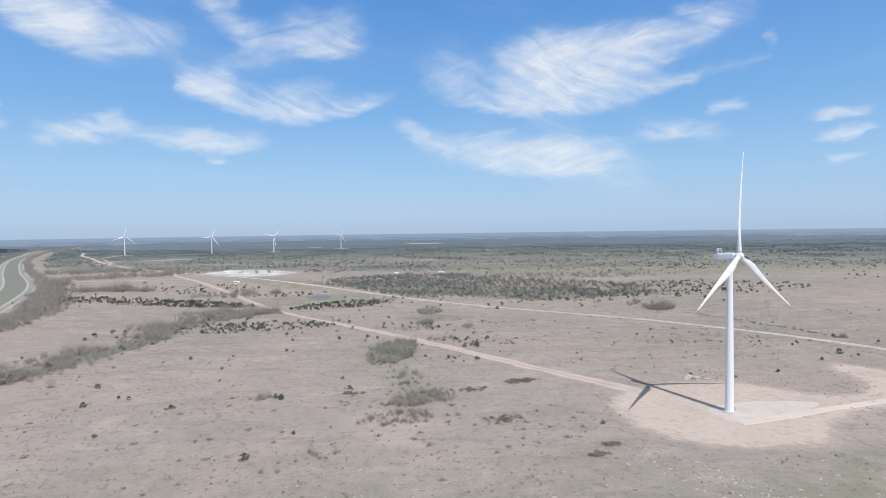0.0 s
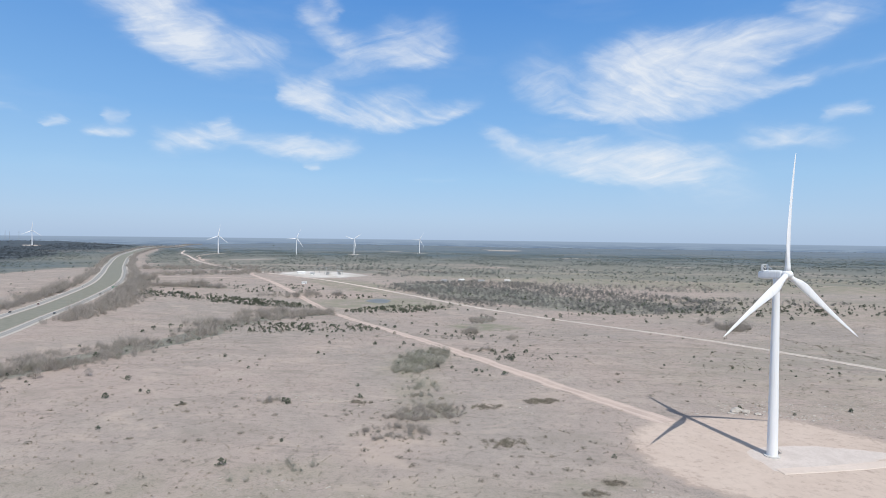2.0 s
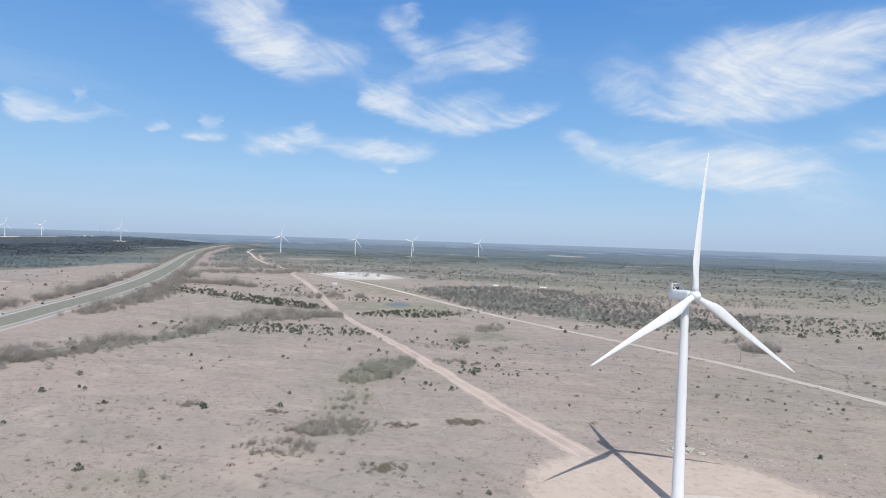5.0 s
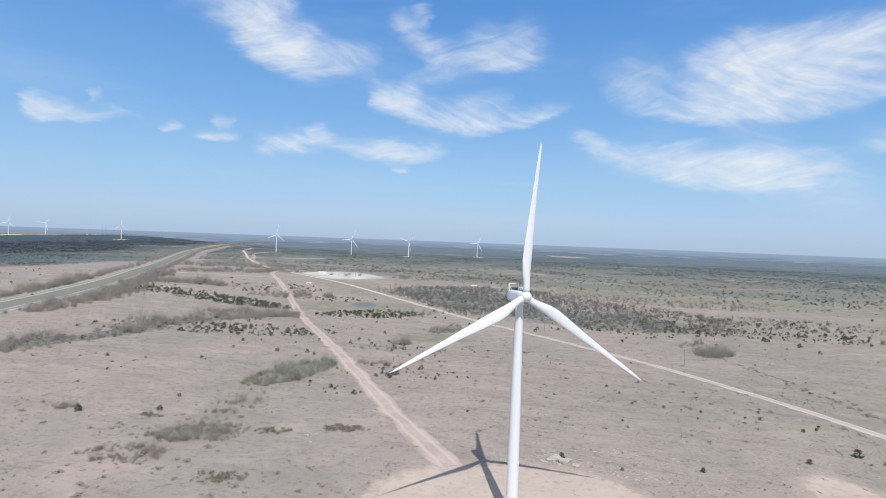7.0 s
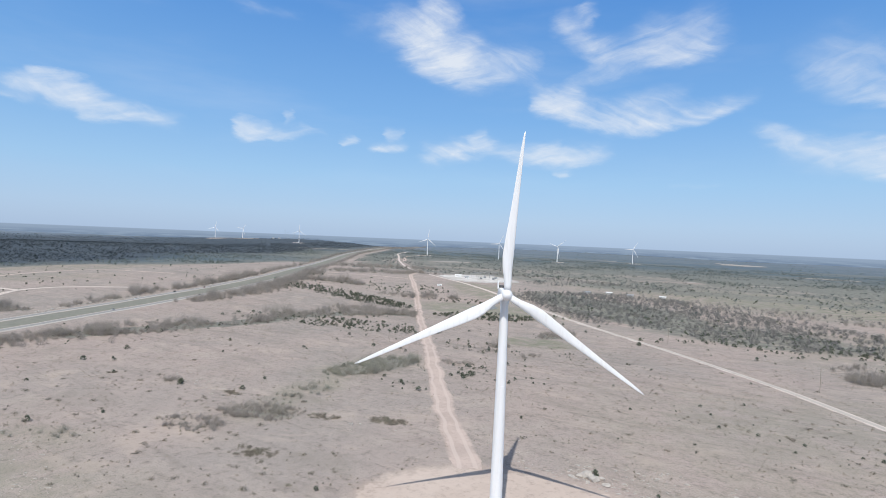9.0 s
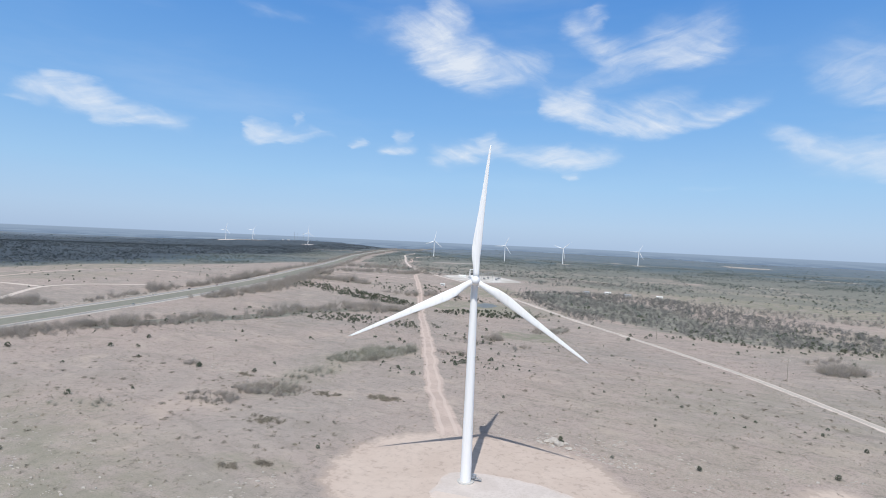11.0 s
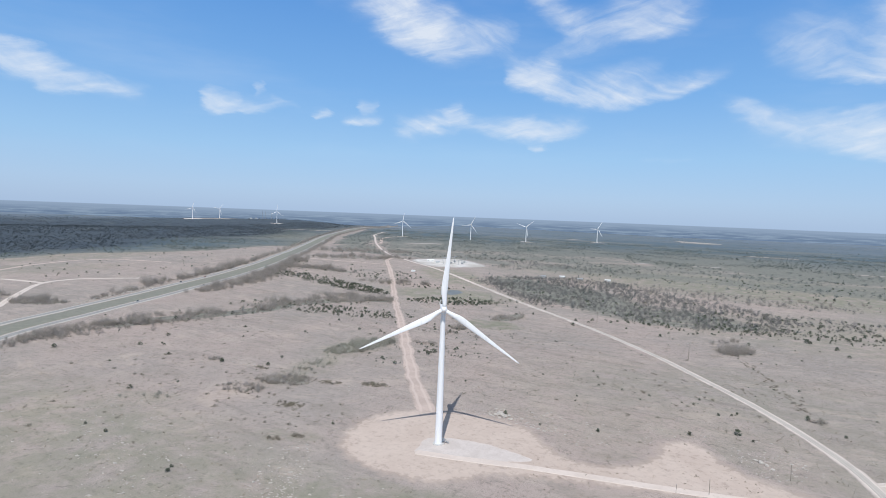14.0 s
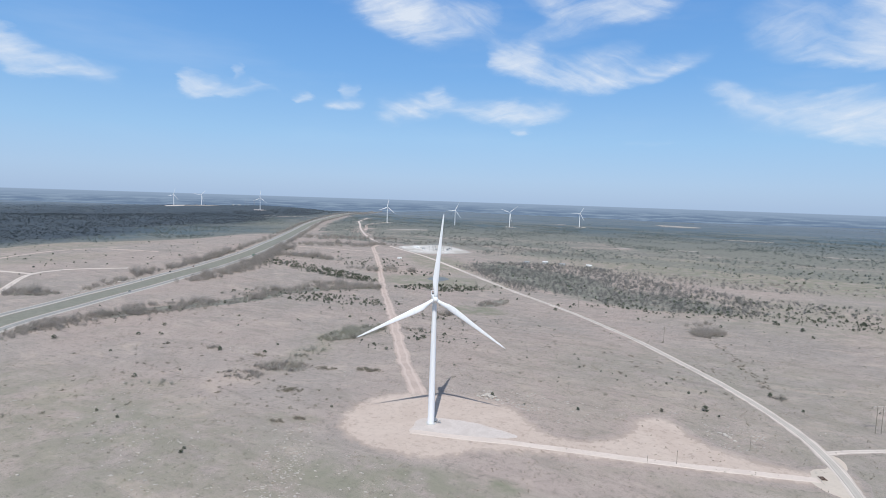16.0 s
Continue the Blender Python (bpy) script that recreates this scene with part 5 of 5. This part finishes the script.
def building(place, size, turn, label, name, wall, roof_mat):
    lx, ly, lz = size
    top = thing(name, label, name.replace("_", " "), (*place, float(terrain(*place)) + 0.2), turn)
    bm = bmesh.new()
    box(bm, (lx, ly, lz), (0, 0, lz / 2 - 0.2))
    part("walls", bm, wall, top)
    bm = bmesh.new()
    hx, hy, rise = lx / 2 + 0.5, ly / 2 + 0.5, ly * 0.22
    z = lz - 0.15
    pts = [(-hx, -hy, z), (hx, -hy, z), (hx, 0, z + rise), (-hx, 0, z + rise), (-hx, hy, z), (hx, hy, z)]
    pts += [(a, b, c - 0.2) for a, b, c in pts]
    vs = [bm.verts.new(p) for p in pts]
    for f in ((0, 1, 2, 3), (3, 2, 5, 4), (7, 6, 9, 8), (8, 9, 10, 11), (0, 6, 7, 1), (4, 5, 11, 10), (0, 3, 9, 6), (3, 4, 10, 9), (1, 7, 8, 2), (2, 8, 11, 5)):
        bm.faces.new([vs[i] for i in f])
    bmesh.ops.recalc_face_normals(bm, faces=bm.faces)
    part("roof", bm, roof_mat, top)
    bm = bmesh.new()
    box(bm, (1.4, 0.16, 2.1), (lx * 0.2, -ly / 2 - 0.02, 0.95))
    part("door", bm, STEEL, top)
    for x in (-0.32, -0.08):
        bm = bmesh.new()
        box(bm, (1.3, 0.14, 1.1), (lx * x, -ly / 2 - 0.02, lz * 0.55))
        part("window", bm, DARK_METAL, top, "dark window pane")


WHITE_SHEET = speckled("white_metal_sheet", (0.78, 0.78, 0.77), (0.68, 0.68, 0.67), 0.8, 0.5)
building((-388, 1028), (9, 5, 3.2), 40, "small white metal building beside the trail", "shed", WHITE_SHEET, WHITE_SHEET)
building((-500, 1275), (18, 9, 4.5), 30, "white control house in the substation yard", "control_house", WHITE_SHEET, WHITE_SHEET)
building((-462, 1252), (10, 7, 4), 30, "pale equipment house in the substation yard", "control_house", WHITE_SHEET, STEEL)
for x, y, turn, roof in ((-5, 1222, 10, WHITE_SHEET), (-104, 1210, 35, WHITE_SHEET), (-138, 1180, 60, STEEL), (-60, 1200, 20, STEEL)):
    building((x, y), (12, 8, 3.6), turn, "small farmhouse among grey trees", "farmhouse", CONCRETE, roof)
for x, y in ((-3070, 2830), (-3115, 2815)):
    building((x, y), (16, 10, 6), 20, "small white building on the mast hill", "hilltop_building", WHITE_SHEET, STEEL)


def mast(place, tall):
    top = thing("antenna_mast", "thin lattice antenna mast on the far hill", "antenna mast", (*place, float(terrain(*place)) - 0.5), 0, "masts on the hill")
    bm = bmesh.new()
    for k in range(3):
        a = k * 2.0944
        rod(bm, (1.6 * math.cos(a), 1.6 * math.sin(a), 0), (0.7 * math.cos(a), 0.7 * math.sin(a), tall), 0.35, 0.25, 6)
    part("legs", bm, STEEL, top)
    bm = bmesh.new()
    for k in range(14):
        z, q = tall * k / 14, 1.6 - 0.9 * k / 14
        a, b = k * 2.0944, (k + 1) * 2.0944
        rod(bm, (q * math.cos(a), q * math.sin(a), z), (q * math.cos(b), q * math.sin(b), z + tall / 14), 0.15, 0.15, 5)
    part("bracing", bm, STEEL, top)


for x, y, tall in ((-3030, 2850, 62), (-3015, 2865, 55), (-2988, 2900, 58)):
    mast((x, y), tall)


# ---- traffic ----
GLASS_DARK = speckled("car_glass", (0.03, 0.035, 0.04), (0.05, 0.055, 0.06), 2.0, 0.1)
RUBBER = speckled("rubber", (0.03, 0.03, 0.03), (0.05, 0.05, 0.05), 4.0)


def car_paint(name, c):
    return speckled(name, c, tuple(v * 0.85 for v in c), 1.5, 0.3)


def vehicle(place, turn, paint, label, length=4.7, tall=1.5, name="car"):
    top = thing(name, label, name, (*place, float(terrain(*place)) + 0.42), turn, "vehicles on the highway")
    bm = bmesh.new()
    box(bm, (length, 1.85, tall * 0.48), (0, 0, tall * 0.45), bevel=0.18)
    part("body", bm, paint, top)
    bm = bmesh.new()
    box(bm, (length * 0.55, 1.6, tall * 0.42), (-length * 0.05, 0, tall * 0.84), bevel=0.2)
    part("cabin", bm, GLASS_DARK, top, "dark glazed cabin")
    for x in (-0.31, 0.31):
        for y in (-0.85, 0.85):
            bm = bmesh.new()
            rod(bm, (x * length, y - 0.12, 0.33), (x * length, y + 0.12, 0.33), 0.34, 0.34, 14)
            part("wheel", bm, RUBBER, top)


near = spline(HIGHWAY, 5.0)
opposite = beside(near, 46.0)
white, dark, red = car_paint("white_car_paint", (0.75, 0.75, 0.75)), car_paint("dark_car_paint", (0.05, 0.055, 0.065)), car_paint("red_car_paint", (0.35, 0.05, 0.04))
for line, y, off, paint, label in ((near, 429, 2.0, white, "white car driving on the highway"), (near, 583, -2.0, dark, "dark car driving on the highway"), (near, 754, -2.0, dark, "black car driving on the highway"),
                                   (near, 232, 2.0, dark, "dark blue car driving on the highway"), (opposite, 493, -2.0, white, "white pickup driving on the highway"), (opposite, 575, 2.0, dark, "dark car driving on the highway"),
                                   (opposite, 640, -2.0, red, "red car driving on the highway"), (opposite, 824, -2.0, white, "white van driving on the highway"), (opposite, 1108, -2.0, white, "white car driving on the highway")):
    i = int(np.argmin(np.abs(line[:, 1] - y)))
    d = line[i + 1] - line[i]
    q = line[i] + off * np.array([-d[1], d[0]]) / np.hypot(*d)
    vehicle(tuple(q), math.degrees(math.atan2(d[1], d[0])), paint, label)

# green guide sign
sign = thing("road_sign", "green highway guide sign on two posts", "road sign", (-612, 806, float(terrain(-612, 806))), 25)
SIGN_GREEN = speckled("sign_green", (0.02, 0.22, 0.13), (0.02, 0.18, 0.11), 2.0, 0.5)
for x in (-2.6, 2.6):
    bm = bmesh.new()
    rod(bm, (x, 0, -0.4), (x, 0, 6.0), 0.14, 0.12, 8)
    part("post", bm, STEEL, sign)
bm = bmesh.new()
box(bm, (7.4, 0.12, 3.6), (0, -0.2, 4.8), bevel=0.03)
board = part("panel", bm, SIGN_GREEN, sign, "green sign panel")
for z, wide in ((5.7, 4.6), (4.8, 5.6), (3.9, 3.8)):
    bm = bmesh.new()
    box(bm, (wide, 0.03, 0.4), (0, -0.28, z))
    part("bar", bm, WHITE_SHEET, board, "plain white bar")


# steel barrier along the far carriageway
def barrier(line, label):
    top = thing("guard_rail", label, "guard rail", (0, 0, 0))
    for a, b in zip(line, line[1:]):
        za, zb = float(terrain(*a)) + 0.75, float(terrain(*b)) + 0.75
        bm = bmesh.new()
        rod(bm, (*a, za), (*b, zb), 0.2, 0.2, 6)
        part("rail", bm, WHITE_SHEET, top)
        bm = bmesh.new()
        rod(bm, (*a, za - 0.9), (*a, za + 0.1), 0.08, 0.08, 6)
        part("post", bm, STEEL, top)


rail_line = beside(spline([(-566, 650), (-604, 730), (-640, 792)], 8.0), 9.0) + np.array([-46 * 0.86, 46 * 0.5])
barrier([tuple(float(v) for v in q) for q in rail_line], "pale steel guard rail beside the highway")


# fence line of timber posts along the gravel road
fence = thing("wire_fence", "thin weathered timber post fence along the gravel road", "fence")
line = beside(spline(ROAD[2:9], 9.0), 13.0)
bm = bmesh.new()
rod(bm, (0, 0, -0.3), (0, 0, 1.3), 0.09, 0.08, 6)
first = part("post", bm, TIMBER, fence)
first.matrix_basis = pose(float(line[0][0]), float(line[0][1]), float(terrain(*line[0])))
for x, y in line[1:]:
    ob = new("post", first.data)
    ob.parent = fence
    ob.matrix_basis = pose(float(x), float(y), float(terrain(x, y)))
for z in (0.5, 1.1):
    bm = bmesh.new()
    for a, b in zip(line, line[1:]):
        rod(bm, (*a, float(terrain(*a)) + z), (*b, float(terrain(*b)) + z), 0.012, 0.012, 4)
    part("wire", bm, STEEL, fence, "thin steel wire")

# yard fittings of the substation
for k, (x, y) in enumerate(((-448, 1316), (-424, 1328), (-432, 1270), (-408, 1288))):
    top = thing("transformer", "grey substation transformer with bushings", "transformer", (x, y, float(terrain(x, y)) + 0.4), 25, "transformers of the substation")
    bm = bmesh.new()
    box(bm, (6, 4, 4.2), (0, 0, 2.3), bevel=0.15)
    part("tank", bm, STEEL, top)
    for s in (-1, 1):
        bm = bmesh.new()
        for j in range(6):
            box(bm, (0.25, 0.9, 3.2), (-2.2 + 0.9 * j, s * 2.45, 2.2))
        part("radiator", bm, STEEL, top)
    for j in (-1.6, 0, 1.6):
        bm = bmesh.new()
        for i in range(4):
            rod(bm, (j, 0, 4.4 + 0.45 * i), (j, 0, 4.8 + 0.45 * i), 0.28, 0.16, 8)
        part("bushing", bm, TIMBER, top, "brown ceramic bushing")
